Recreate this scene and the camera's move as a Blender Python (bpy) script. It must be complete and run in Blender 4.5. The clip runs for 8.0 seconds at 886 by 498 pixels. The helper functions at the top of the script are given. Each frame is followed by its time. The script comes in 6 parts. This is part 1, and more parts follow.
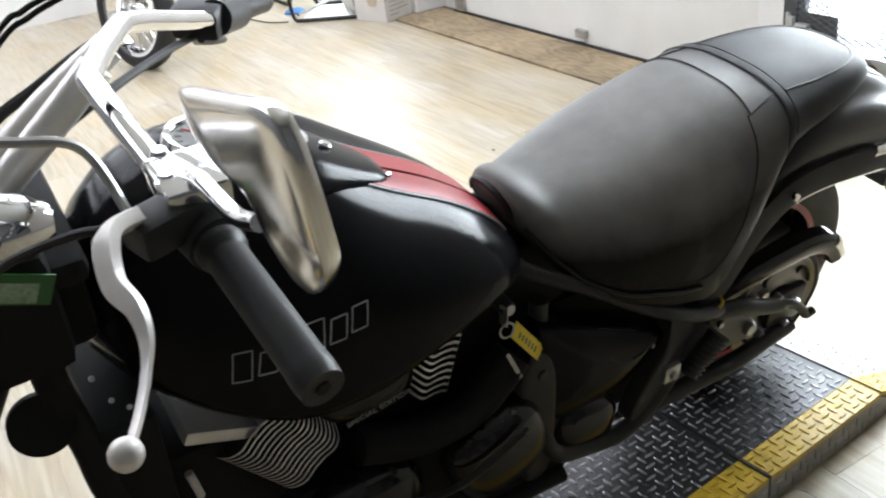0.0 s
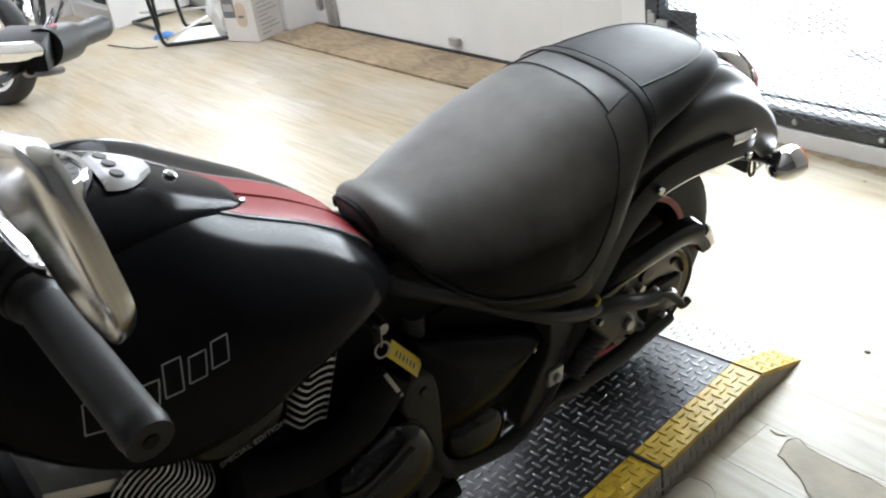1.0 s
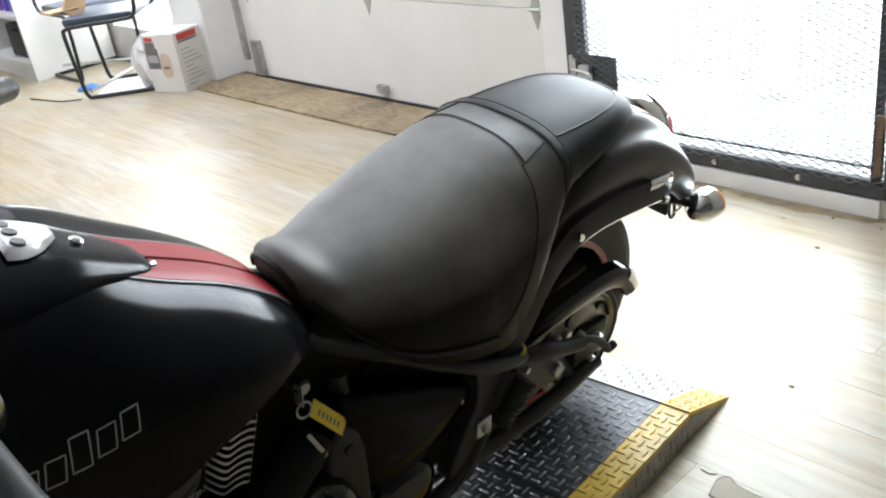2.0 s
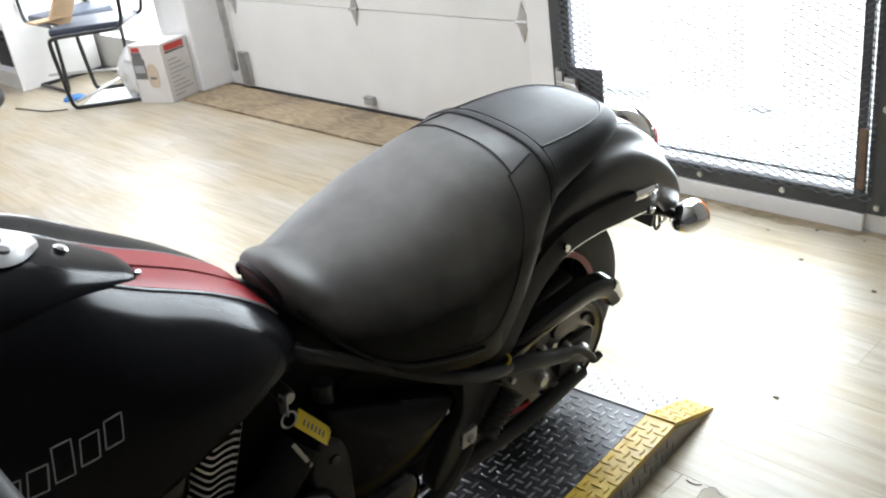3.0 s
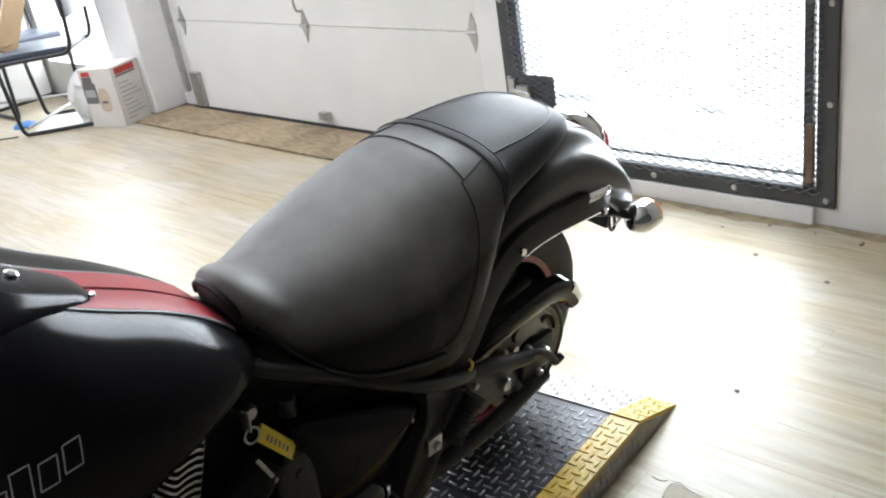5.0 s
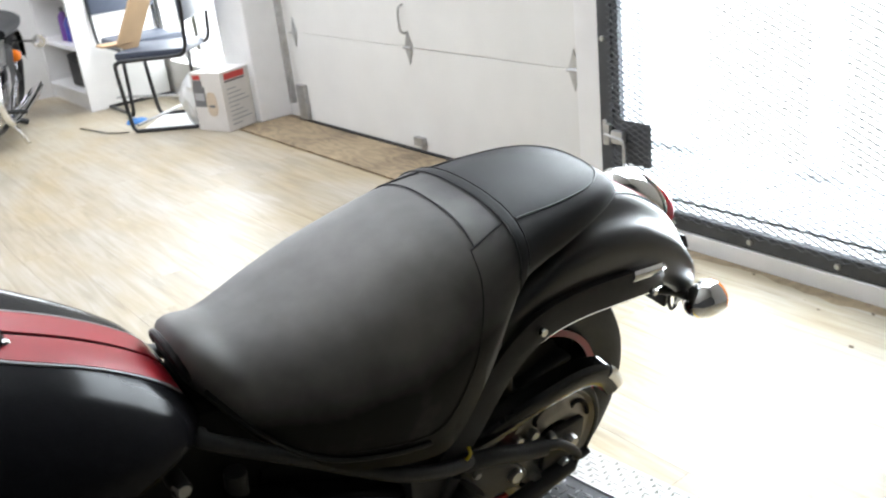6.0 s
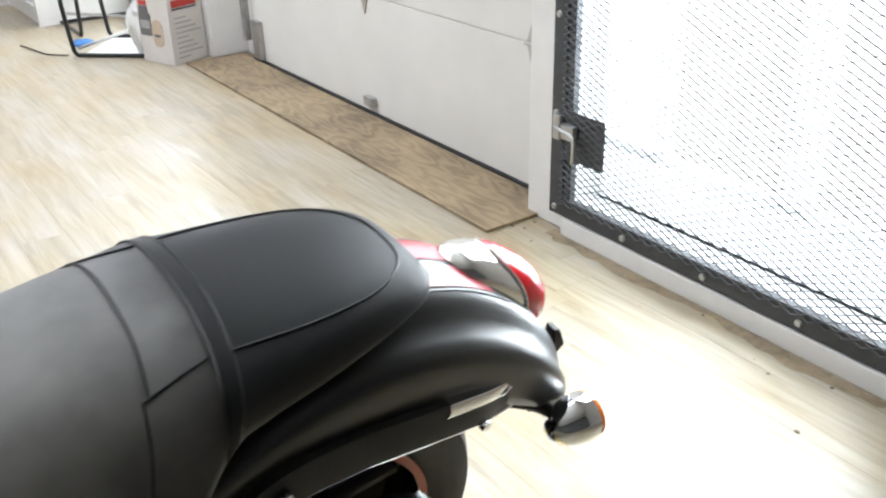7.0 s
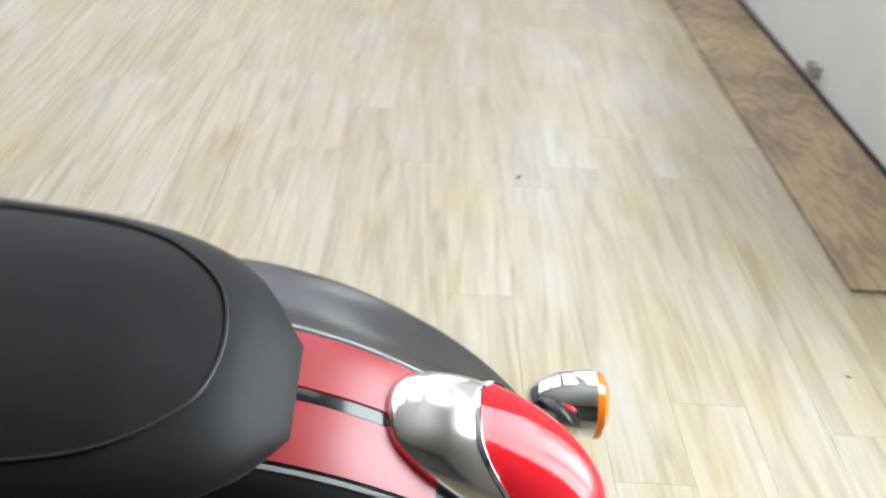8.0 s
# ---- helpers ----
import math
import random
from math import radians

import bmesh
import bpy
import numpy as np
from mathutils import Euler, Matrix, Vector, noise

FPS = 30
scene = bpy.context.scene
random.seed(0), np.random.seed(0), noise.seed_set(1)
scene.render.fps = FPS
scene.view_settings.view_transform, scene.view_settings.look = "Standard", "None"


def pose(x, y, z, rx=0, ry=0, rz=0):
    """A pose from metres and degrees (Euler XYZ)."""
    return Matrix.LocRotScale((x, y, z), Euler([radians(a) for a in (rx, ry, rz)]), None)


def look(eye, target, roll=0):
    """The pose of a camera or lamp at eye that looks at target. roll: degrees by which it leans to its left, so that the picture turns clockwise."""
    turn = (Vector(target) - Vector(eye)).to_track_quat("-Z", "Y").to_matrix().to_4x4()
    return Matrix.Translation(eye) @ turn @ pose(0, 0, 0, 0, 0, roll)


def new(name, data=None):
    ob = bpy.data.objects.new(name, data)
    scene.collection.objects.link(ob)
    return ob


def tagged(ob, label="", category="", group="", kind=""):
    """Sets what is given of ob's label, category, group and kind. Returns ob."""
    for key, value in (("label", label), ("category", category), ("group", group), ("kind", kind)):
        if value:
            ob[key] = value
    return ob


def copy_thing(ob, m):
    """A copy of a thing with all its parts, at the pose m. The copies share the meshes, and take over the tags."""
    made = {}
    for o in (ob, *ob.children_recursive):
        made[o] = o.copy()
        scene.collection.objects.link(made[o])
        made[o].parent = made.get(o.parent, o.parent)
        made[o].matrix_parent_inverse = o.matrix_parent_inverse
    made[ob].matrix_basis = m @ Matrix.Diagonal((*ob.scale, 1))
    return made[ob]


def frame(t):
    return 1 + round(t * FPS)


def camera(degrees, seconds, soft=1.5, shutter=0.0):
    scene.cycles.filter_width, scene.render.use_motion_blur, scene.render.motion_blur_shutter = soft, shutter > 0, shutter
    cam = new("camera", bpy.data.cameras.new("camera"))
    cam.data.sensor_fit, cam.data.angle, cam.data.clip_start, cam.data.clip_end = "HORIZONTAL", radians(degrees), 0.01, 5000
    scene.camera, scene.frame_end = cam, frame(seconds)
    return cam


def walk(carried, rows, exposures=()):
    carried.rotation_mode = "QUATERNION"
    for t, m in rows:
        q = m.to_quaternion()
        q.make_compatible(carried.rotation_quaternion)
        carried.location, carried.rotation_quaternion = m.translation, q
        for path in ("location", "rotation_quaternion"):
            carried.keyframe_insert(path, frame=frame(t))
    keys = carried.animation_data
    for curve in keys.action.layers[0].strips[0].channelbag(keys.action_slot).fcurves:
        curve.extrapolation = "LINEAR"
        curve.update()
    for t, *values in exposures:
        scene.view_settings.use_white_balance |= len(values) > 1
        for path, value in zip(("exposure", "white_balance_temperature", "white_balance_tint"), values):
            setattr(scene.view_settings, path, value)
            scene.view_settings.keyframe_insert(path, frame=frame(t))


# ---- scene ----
cam = camera(51.2, 8.0, 2.1, 0.22)
PATH = [
    (0.0, (-1.361, -1.257, 1.398), (-0.535, 0.312, 0.473), -7.6),
    (0.5, (-1.325, -1.252, 1.383), (-0.396, 0.235, 0.421), -8.8),
    (1.0, (-1.304, -1.256, 1.383), (-0.294, 0.198, 0.453), -9.0),
    (1.5, (-1.284, -1.263, 1.387), (-0.186, 0.154, 0.499), -8.7),
    (2.0, (-1.272, -1.265, 1.392), (-0.129, 0.127, 0.524), -8.8),
    (3.5, (-1.275, -1.277, 1.389), (-0.095, 0.099, 0.543), -8.0),
    (4.0, (-1.276, -1.286, 1.389), (-0.092, 0.085, 0.543), -8.0),
    (5.5, (-1.269, -1.281, 1.378), (-0.014, 0.039, 0.553), -10.3),
    (5.7, (-1.172, -1.270, 1.362), (0.046, 0.113, 0.587), -10.2),
    (5.8, (-1.116, -1.257, 1.353), (0.051, 0.183, 0.603), -9.9),
    (5.9, (-1.060, -1.254, 1.352), (0.056, 0.232, 0.605), -8.6),
    (6.0, (-1.012, -1.254, 1.353), (0.059, 0.255, 0.594), -6.4),
    (6.2, (-0.917, -1.245, 1.352), (0.127, 0.276, 0.579), -3.8),
    (6.5, (-0.760, -1.174, 1.333), (0.241, 0.335, 0.484), -3.8),
    (6.7, (-0.636, -1.091, 1.326), (0.333, 0.419, 0.439), 0.3),
    (6.8, (-0.569, -1.057, 1.332), (0.420, 0.440, 0.448), 1.3),
    (7.0, (-0.440, -1.021, 1.348), (0.571, 0.458, 0.454), -1.5),
    (7.2, (-0.281, -0.983, 1.325), (0.676, 0.551, 0.470), -4.5),
    (7.3, (-0.205, -0.962, 1.330), (0.680, 0.630, 0.480), -4.2),
    (7.5, (-0.044, -0.907, 1.320), (0.567, 0.770, 0.419), -4.9),
    (7.7, (0.057, -0.824, 1.308), (0.421, 0.862, 0.295), -4.7),
    (7.8, (0.103, -0.768, 1.292), (0.361, 0.930, 0.270), -3.8),
    (7.9, (0.143, -0.701, 1.270), (0.336, 1.007, 0.245), -0.3),
    (8.0, (0.168, -0.629, 1.253), (0.252, 1.046, 0.164), 5.1),
]
EXPOSURES = [(0.0, 0.16), (0.8, 0.0), (7.2, 0.0), (7.6, -0.12), (8.0, -0.32)]
walk(cam, [(t, look(eye, target, roll)) for t, eye, target, roll in PATH], EXPOSURES)
scene.render.film_transparent = False

# ---- world and light ----
world = bpy.data.worlds.new("sky")
scene.world = world
world.use_nodes = True
wn = world.node_tree.nodes
sky = wn.new("ShaderNodeTexSky")
sky.sky_type, sky.sun_disc, sky.sun_elevation, sky.sun_rotation = "NISHITA", False, radians(50), radians(200)
wn["Background"].inputs["Strength"].default_value = 0.15
world.node_tree.links.new(sky.outputs[0], wn["Background"].inputs[0])


def area(name, eye, target, sx, sy, watts, colour=(1, 1, 1)):
    lamp = bpy.data.lights.new(name, "AREA")
    lamp.shape, lamp.size, lamp.size_y, lamp.energy, lamp.color = "RECTANGLE", sx, sy, watts, colour
    ob = new(name, lamp)
    ob.matrix_world = look(eye, target)
    return ob


GATE_W, ALCOVE_W = 165, 70
# glow of the unseen ceiling panels that fill the room
FILL_STRENGTH = 3.95
area("gate_daylight", (1.60, 0.45, 1.30), (0.0, 0.45, 0.9), 1.15, 2.1, GATE_W, (0.84, 0.93, 1.0))
area("alcove_daylight", (1.49, 4.85, 1.35), (0.0, 4.6, 0.9), 1.1, 2.0, ALCOVE_W, (0.88, 0.95, 1.0))

# ---- materials ----


def material(name, base, rough=0.5, metal=0.0, scale=20.0, vary=0.15, bump=0.0, bump_scale=None, coat=0.0, spec=0.5, stretch=(1, 1, 1), rough_vary=0.1, island=0.0):
    """Principled surface with two scales of noise in colour and roughness and a fine relief."""
    m = bpy.data.materials.new(name)
    m.use_nodes = True
    nt, n = m.node_tree, m.node_tree.nodes
    b = n["Principled BSDF"]
    b.inputs["Metallic"].default_value, b.inputs["Specular IOR Level"].default_value, b.inputs["Coat Weight"].default_value = metal, spec, coat
    b.inputs["Coat Roughness"].default_value = 0.05
    tc, mp = n.new("ShaderNodeTexCoord"), n.new("ShaderNodeMapping")
    mp.inputs["Scale"].default_value = stretch
    nt.links.new(tc.outputs["Object"], mp.inputs["Vector"])
    big, small = n.new("ShaderNodeTexNoise"), n.new("ShaderNodeTexNoise")
    big.inputs["Scale"].default_value, small.inputs["Scale"].default_value = scale * 0.2, scale
    big.inputs["Detail"].default_value, small.inputs["Detail"].default_value = 3, 5
    add = n.new("ShaderNodeMath")
    add.operation = "ADD"
    for k, t in enumerate((big, small)):
        nt.links.new(mp.outputs["Vector"], t.inputs["Vector"])
        nt.links.new(t.outputs["Fac"], add.inputs[k])
    rng = n.new("ShaderNodeMapRange")
    rng.inputs["From Min"].default_value, rng.inputs["From Max"].default_value = 0.6, 1.4
    rng.inputs["To Min"].default_value, rng.inputs["To Max"].default_value = 1 - vary, 1 + vary
    nt.links.new(add.outputs[0], rng.inputs["Value"])
    mul = n.new("ShaderNodeVectorMath")
    mul.operation = "SCALE"
    mul.inputs[0].default_value = base
    nt.links.new(rng.outputs[0], mul.inputs["Scale"])
    nt.links.new(mul.outputs[0], b.inputs["Base Color"])
    rr = n.new("ShaderNodeMapRange")
    rr.inputs["From Min"].default_value, rr.inputs["From Max"].default_value = 0.6, 1.4
    rr.inputs["To Min"].default_value, rr.inputs["To Max"].default_value = max(0.02, rough * (1 - rough_vary)), rough * (1 + rough_vary)
    nt.links.new(add.outputs[0], rr.inputs["Value"])
    nt.links.new(rr.outputs[0], b.inputs["Roughness"])
    if bump:
        fine = n.new("ShaderNodeTexNoise")
        fine.inputs["Scale"].default_value, fine.inputs["Detail"].default_value = bump_scale or scale * 8, 3
        nt.links.new(mp.outputs["Vector"], fine.inputs["Vector"])
        bp = n.new("ShaderNodeBump")
        bp.inputs["Strength"].default_value, bp.inputs["Distance"].default_value = bump, 0.002
        nt.links.new(fine.outputs["Fac"], bp.inputs["Height"])
        nt.links.new(bp.outputs["Normal"], b.inputs["Normal"])
    return m


def glow(name, colour, strength):
    m = bpy.data.materials.new(name)
    m.use_nodes = True
    nt = m.node_tree
    b = nt.nodes["Principled BSDF"]
    b.inputs["Base Color"].default_value = (*colour, 1)
    b.inputs["Emission Color"].default_value = (*colour, 1)
    b.inputs["Emission Strength"].default_value = strength
    return m


VINYL = material("seat_vinyl", (0.013, 0.013, 0.0135), 0.52, scale=30, vary=0.25, bump=0.12, bump_scale=900, spec=0.18)
VINYL_BAND = material("seat_band_vinyl", (0.0045, 0.0045, 0.0046), 0.42, scale=30, vary=0.2, bump=0.25, bump_scale=900, spec=0.4)
THREAD = material("piping", (0.008, 0.008, 0.008), 0.5, scale=60)
PAINT = material("black_metallic_paint", (0.008, 0.008, 0.0095), 0.15, metal=0.0, scale=300, vary=0.2, coat=0.0, spec=0.10, rough_vary=0.02)
PAINT_SATIN = material("satin_black_paint", (0.004, 0.004, 0.005), 0.34, scale=300, vary=0.2, coat=0.0, spec=0.85, rough_vary=0.02)
GLOSS = material("gloss_black", (0.012, 0.012, 0.012), 0.12, scale=40, vary=0.2, coat=0.0, spec=0.45, rough_vary=0.1)
BLACK_METAL = material("black_painted_steel", (0.034, 0.034, 0.0345), 0.38, scale=50, vary=0.25, bump=0.1, bump_scale=300, spec=0.2)
# darker and duller than the painted steel: shade put into hidden parts' colour
ENGINE_BLACK = material("shaded_black", (0.016, 0.016, 0.016), 0.6, scale=30, vary=0.3, spec=0.1)
RUBBER = material("rubber", (0.008, 0.008, 0.008), 0.6, scale=60, vary=0.3, bump=0.3, bump_scale=500)
GRIP_RUBBER = material("grip_rubber", (0.008, 0.008, 0.008), 0.40, scale=80, vary=0.4, bump=0.15, bump_scale=700, spec=0.3)
CHROME = material("chrome", (0.82, 0.82, 0.83), 0.06, metal=1.0, scale=15, vary=0.04, rough_vary=0.4)
SATIN_CHROME = material("satin_chrome", (0.88, 0.87, 0.85), 0.16, metal=1.0, scale=15, vary=0.05)
ALU = material("cast_aluminium", (0.62, 0.62, 0.62), 0.3, metal=1.0, scale=60, vary=0.15, bump=0.15, bump_scale=400)
LEVER_ALU = material("polished_lever_alloy", (0.90, 0.87, 0.84), 0.40, metal=0.5, scale=60, vary=0.08, bump=0.1, bump_scale=300)
CASTING = material("dark_cast_metal", (0.05, 0.05, 0.052), 0.45, metal=0.3, scale=60, vary=0.3, bump=0.2, bump_scale=300)
STEEL = material("zinc_steel", (0.45, 0.45, 0.44), 0.36, metal=1.0, scale=60, vary=0.2)
PULLEY = material("grey_pulley_metal", (0.33, 0.31, 0.28), 0.38, metal=0.7, scale=40, vary=0.2)
RED = material("red_stripe_paint", (0.33, 0.010, 0.018), 0.34, scale=80, vary=0.08, coat=0.0, spec=0.6)
LINE = material("pale_pinstripe", (0.28, 0.28, 0.28), 0.3, scale=80, vary=0.1)
RED_LENS = material("red_lens", (0.66, 0.010, 0.018), 0.10, scale=60, vary=0.05, coat=0.0, spec=0.3)
ORANGE_LENS = material("orange_lens", (0.85, 0.2, 0.01), 0.12, scale=60, vary=0.1, coat=0.5)
DIAL = material("dial_face", (0.22, 0.22, 0.21), 0.4, scale=40, vary=0.1)
SILVER = material("silver_plastic", (0.6, 0.6, 0.6), 0.3, metal=0.4, scale=60, vary=0.1)
YELLOW_TAG = material("yellow_tag_plastic", (0.80, 0.60, 0.01), 0.35, scale=60, vary=0.08)
PLATE_BLACK = material("black_tread_plate", (0.052, 0.052, 0.056), 0.32, metal=0.35, scale=25, vary=0.45, bump=0.3, bump_scale=120)
PLATE_YELLOW = material("yellow_tread_plate", (0.62, 0.40, 0.02), 0.4, scale=18, vary=0.3, bump=0.25, bump_scale=100)
PLATE_BARE = material("bare_tread_plate", (0.34, 0.33, 0.31), 0.42, metal=0.5, scale=18, vary=0.35, bump=0.25, bump_scale=100)
LUG_WORN = material("worn_lug_steel", (0.3, 0.3, 0.305), 0.28, metal=0.65, scale=60, vary=0.5)
WHITE = material("white_wall_paint", (0.78, 0.77, 0.74), 0.6, scale=6, vary=0.06, bump=0.25, bump_scale=60)
DOOR_WHITE = material("white_door_enamel", (0.74, 0.73, 0.69), 0.42, scale=5, vary=0.05, bump=0.12, bump_scale=40)
TRIM_WHITE = material("white_gloss_paint", (0.8, 0.79, 0.77), 0.4, scale=8, vary=0.06, bump=0.2, bump_scale=40)
GATE_STEEL = material("dark_gate_steel", (0.055, 0.058, 0.062), 0.5, metal=0.2, scale=20, vary=0.3, bump=0.2, bump_scale=80)
MESH_STEEL = material("dark_mesh_steel", (0.07, 0.072, 0.075), 0.5, metal=0.3, scale=40, vary=0.3)
GALV = material("galvanised_steel", (0.48, 0.48, 0.47), 0.4, metal=0.9, scale=30, vary=0.25)
CARTON_WHITE = material("white_carton", (0.64, 0.61, 0.57), 0.6, scale=10, vary=0.08)
CARTON_RED = material("red_print", (0.5, 0.05, 0.04), 0.5, scale=20, vary=0.1)
CARTON_GREY = material("grey_print", (0.13, 0.13, 0.13), 0.5, scale=20, vary=0.1)
PRINT_PALE = material("pale_grey_print", (0.36, 0.36, 0.36), 0.55, scale=40, vary=0.2)
KRAFT_PALE = material("tan_print", (0.52, 0.42, 0.31), 0.6, scale=20, vary=0.1)
KRAFT = material("kraft_cardboard", (0.40, 0.27, 0.15), 0.7, scale=12, vary=0.12)
CHAIR_BLACK = material("black_chair_tube", (0.012, 0.012, 0.013), 0.3, scale=40, vary=0.1)
CHAIR_BLUE = material("slate_chair_vinyl", (0.05, 0.06, 0.085), 0.45, scale=30, vary=0.15, bump=0.2, bump_scale=200)
BLUE_CLOTH = material("blue_cloth", (0.05, 0.18, 0.45), 0.7, scale=40, vary=0.2)
MATT_WHITE = material("matt_white", (0.75, 0.75, 0.73), 0.6, scale=10, vary=0.04)
BACK_LIGHT = glow("overcast_daylight", (0.97, 0.99, 1.0), 2.0)
FILL_PANEL = glow("fill_diffuser", (0.87, 0.91, 1.02), FILL_STRENGTH)
STICKER_PALE = material("faded_green_print", (0.30, 0.42, 0.28), 0.45, scale=200, vary=0.5)
GREEN = material("green_sticker", (0.025, 0.13, 0.025), 0.4, scale=40, vary=0.1)
CEIL = material("ceiling_paint", (0.62, 0.62, 0.61), 0.8, scale=4, vary=0.05)
DARK_WALL = material("unseen_dark_wall", (0.10, 0.10, 0.10), 0.7, scale=5, vary=0.1)
TORN = material("torn_backing", (0.43, 0.375, 0.29), 0.7, scale=14, vary=0.2, bump=0.4, bump_scale=60)
GRIME = material("brown_floor_grime", (0.30, 0.235, 0.15), 0.75, scale=26, vary=0.45, bump=0.3, bump_scale=90)
STAIN = material("bare_subfloor", (0.15, 0.11, 0.07), 0.7, scale=9, vary=0.35, bump=0.4, bump_scale=50)


for m_, w_ in ((VINYL, 0.06), (VINYL_BAND, 0.06), (PAINT_SATIN, 0.03)):
    dust = m_.node_tree.nodes["Principled BSDF"]
    dust.inputs["Sheen Weight"].default_value, dust.inputs["Sheen Roughness"].default_value = w_, 0.35
    dust.inputs["Sheen Tint"].default_value = (0.93, 0.95, 1.0, 1)


def plank_material():
    """Pale washed-oak vinyl planks: long grain, each plank with its own tone."""
    m = bpy.data.materials.new("washed_oak_plank")
    m.use_nodes = True
    nt, n = m.node_tree, m.node_tree.nodes
    b = n["Principled BSDF"]
    tc, mp, oi = n.new("ShaderNodeTexCoord"), n.new("ShaderNodeMapping"), n.new("ShaderNodeObjectInfo")
    mp.inputs["Scale"].default_value = (10.0, 0.8, 1.0)
    nt.links.new(tc.outputs["Object"], mp.inputs["Vector"])
    off = n.new("ShaderNodeVectorMath")
    off.operation = "SCALE"
    off.inputs[0].default_value = (37.0, 91.0, 13.0)
    nt.links.new(oi.outputs["Random"], off.inputs["Scale"])
    nt.links.new(off.outputs[0], mp.inputs["Location"])
    grain, blotch, fine = n.new("ShaderNodeTexNoise"), n.new("ShaderNodeTexNoise"), n.new("ShaderNodeTexNoise")
    for tex, sc, de, di in ((grain, 2.3, 7, 1.6), (blotch, 0.8, 4, 1.0), (fine, 22.0, 4, 0.3)):
        tex.inputs["Scale"].default_value, tex.inputs["Detail"].default_value, tex.inputs["Distortion"].default_value = sc, de, di
        nt.links.new(mp.outputs["Vector"], tex.inputs["Vector"])
    ramp = n.new("ShaderNodeValToRGB")
    ramp.color_ramp.elements[0].position, ramp.color_ramp.elements[0].color = 0.1, (0.24, 0.198, 0.14, 1)
    ramp.color_ramp.elements[1].position, ramp.color_ramp.elements[1].color = 0.9, (0.50, 0.475, 0.425, 1)
    mid = ramp.color_ramp.elements.new(0.47)
    mid.color = (0.385, 0.34, 0.26, 1)
    s1, s2 = n.new("ShaderNodeMath"), n.new("ShaderNodeMath")
    s1.operation, s2.operation = "MULTIPLY_ADD", "MULTIPLY_ADD"
    nt.links.new(blotch.outputs["Fac"], s1.inputs[0])
    s1.inputs[1].default_value = 0.5
    nt.links.new(grain.outputs["Fac"], s1.inputs[2])
    nt.links.new(oi.outputs["Random"], s2.inputs[0])
    s2.inputs[1].default_value, s2.inputs[2].default_value = 0.11, -0.305
    tot = n.new("ShaderNodeMath")
    nt.links.new(s1.outputs[0], tot.inputs[0])
    nt.links.new(s2.outputs[0], tot.inputs[1])
    nt.links.new(tot.outputs[0], ramp.inputs["Fac"])
    geo, wide, wear = n.new("ShaderNodeNewGeometry"), n.new("ShaderNodeTexNoise"), n.new("ShaderNodeMapRange")
    wide.inputs["Scale"].default_value, wide.inputs["Detail"].default_value = 4.5, 5
    along = n.new("ShaderNodeMapping")
    along.inputs["Scale"].default_value = (1.0, 0.45, 1.0)
    nt.links.new(geo.outputs["Position"], along.inputs["Vector"])
    nt.links.new(along.outputs["Vector"], wide.inputs["Vector"])
    wear.inputs["From Min"].default_value, wear.inputs["From Max"].default_value = 0.38, 0.68
    nt.links.new(wide.outputs["Fac"], wear.inputs["Value"])
    tint = n.new("ShaderNodeMix")
    tint.data_type, tint.blend_type = "RGBA", "MULTIPLY"
    tint.inputs[7].default_value = (0.97, 0.875, 0.69, 1)
    nt.links.new(wear.outputs[0], tint.inputs[0])
    nt.links.new(ramp.outputs["Color"], tint.inputs[6])
    nt.links.new(tint.outputs[2], b.inputs["Base Color"])
    rr = n.new("ShaderNodeMapRange")
    rr.inputs["To Min"].default_value, rr.inputs["To Max"].default_value = 0.30, 0.48
    nt.links.new(grain.outputs["Fac"], rr.inputs["Value"])
    nt.links.new(rr.outputs[0], b.inputs["Roughness"])
    bp = n.new("ShaderNodeBump")
    bp.inputs["Strength"].default_value, bp.inputs["Distance"].default_value = 0.15, 0.001
    nt.links.new(fine.outputs["Fac"], bp.inputs["Height"])
    nt.links.new(bp.outputs["Normal"], b.inputs["Normal"])
    return m


PLANK = plank_material()


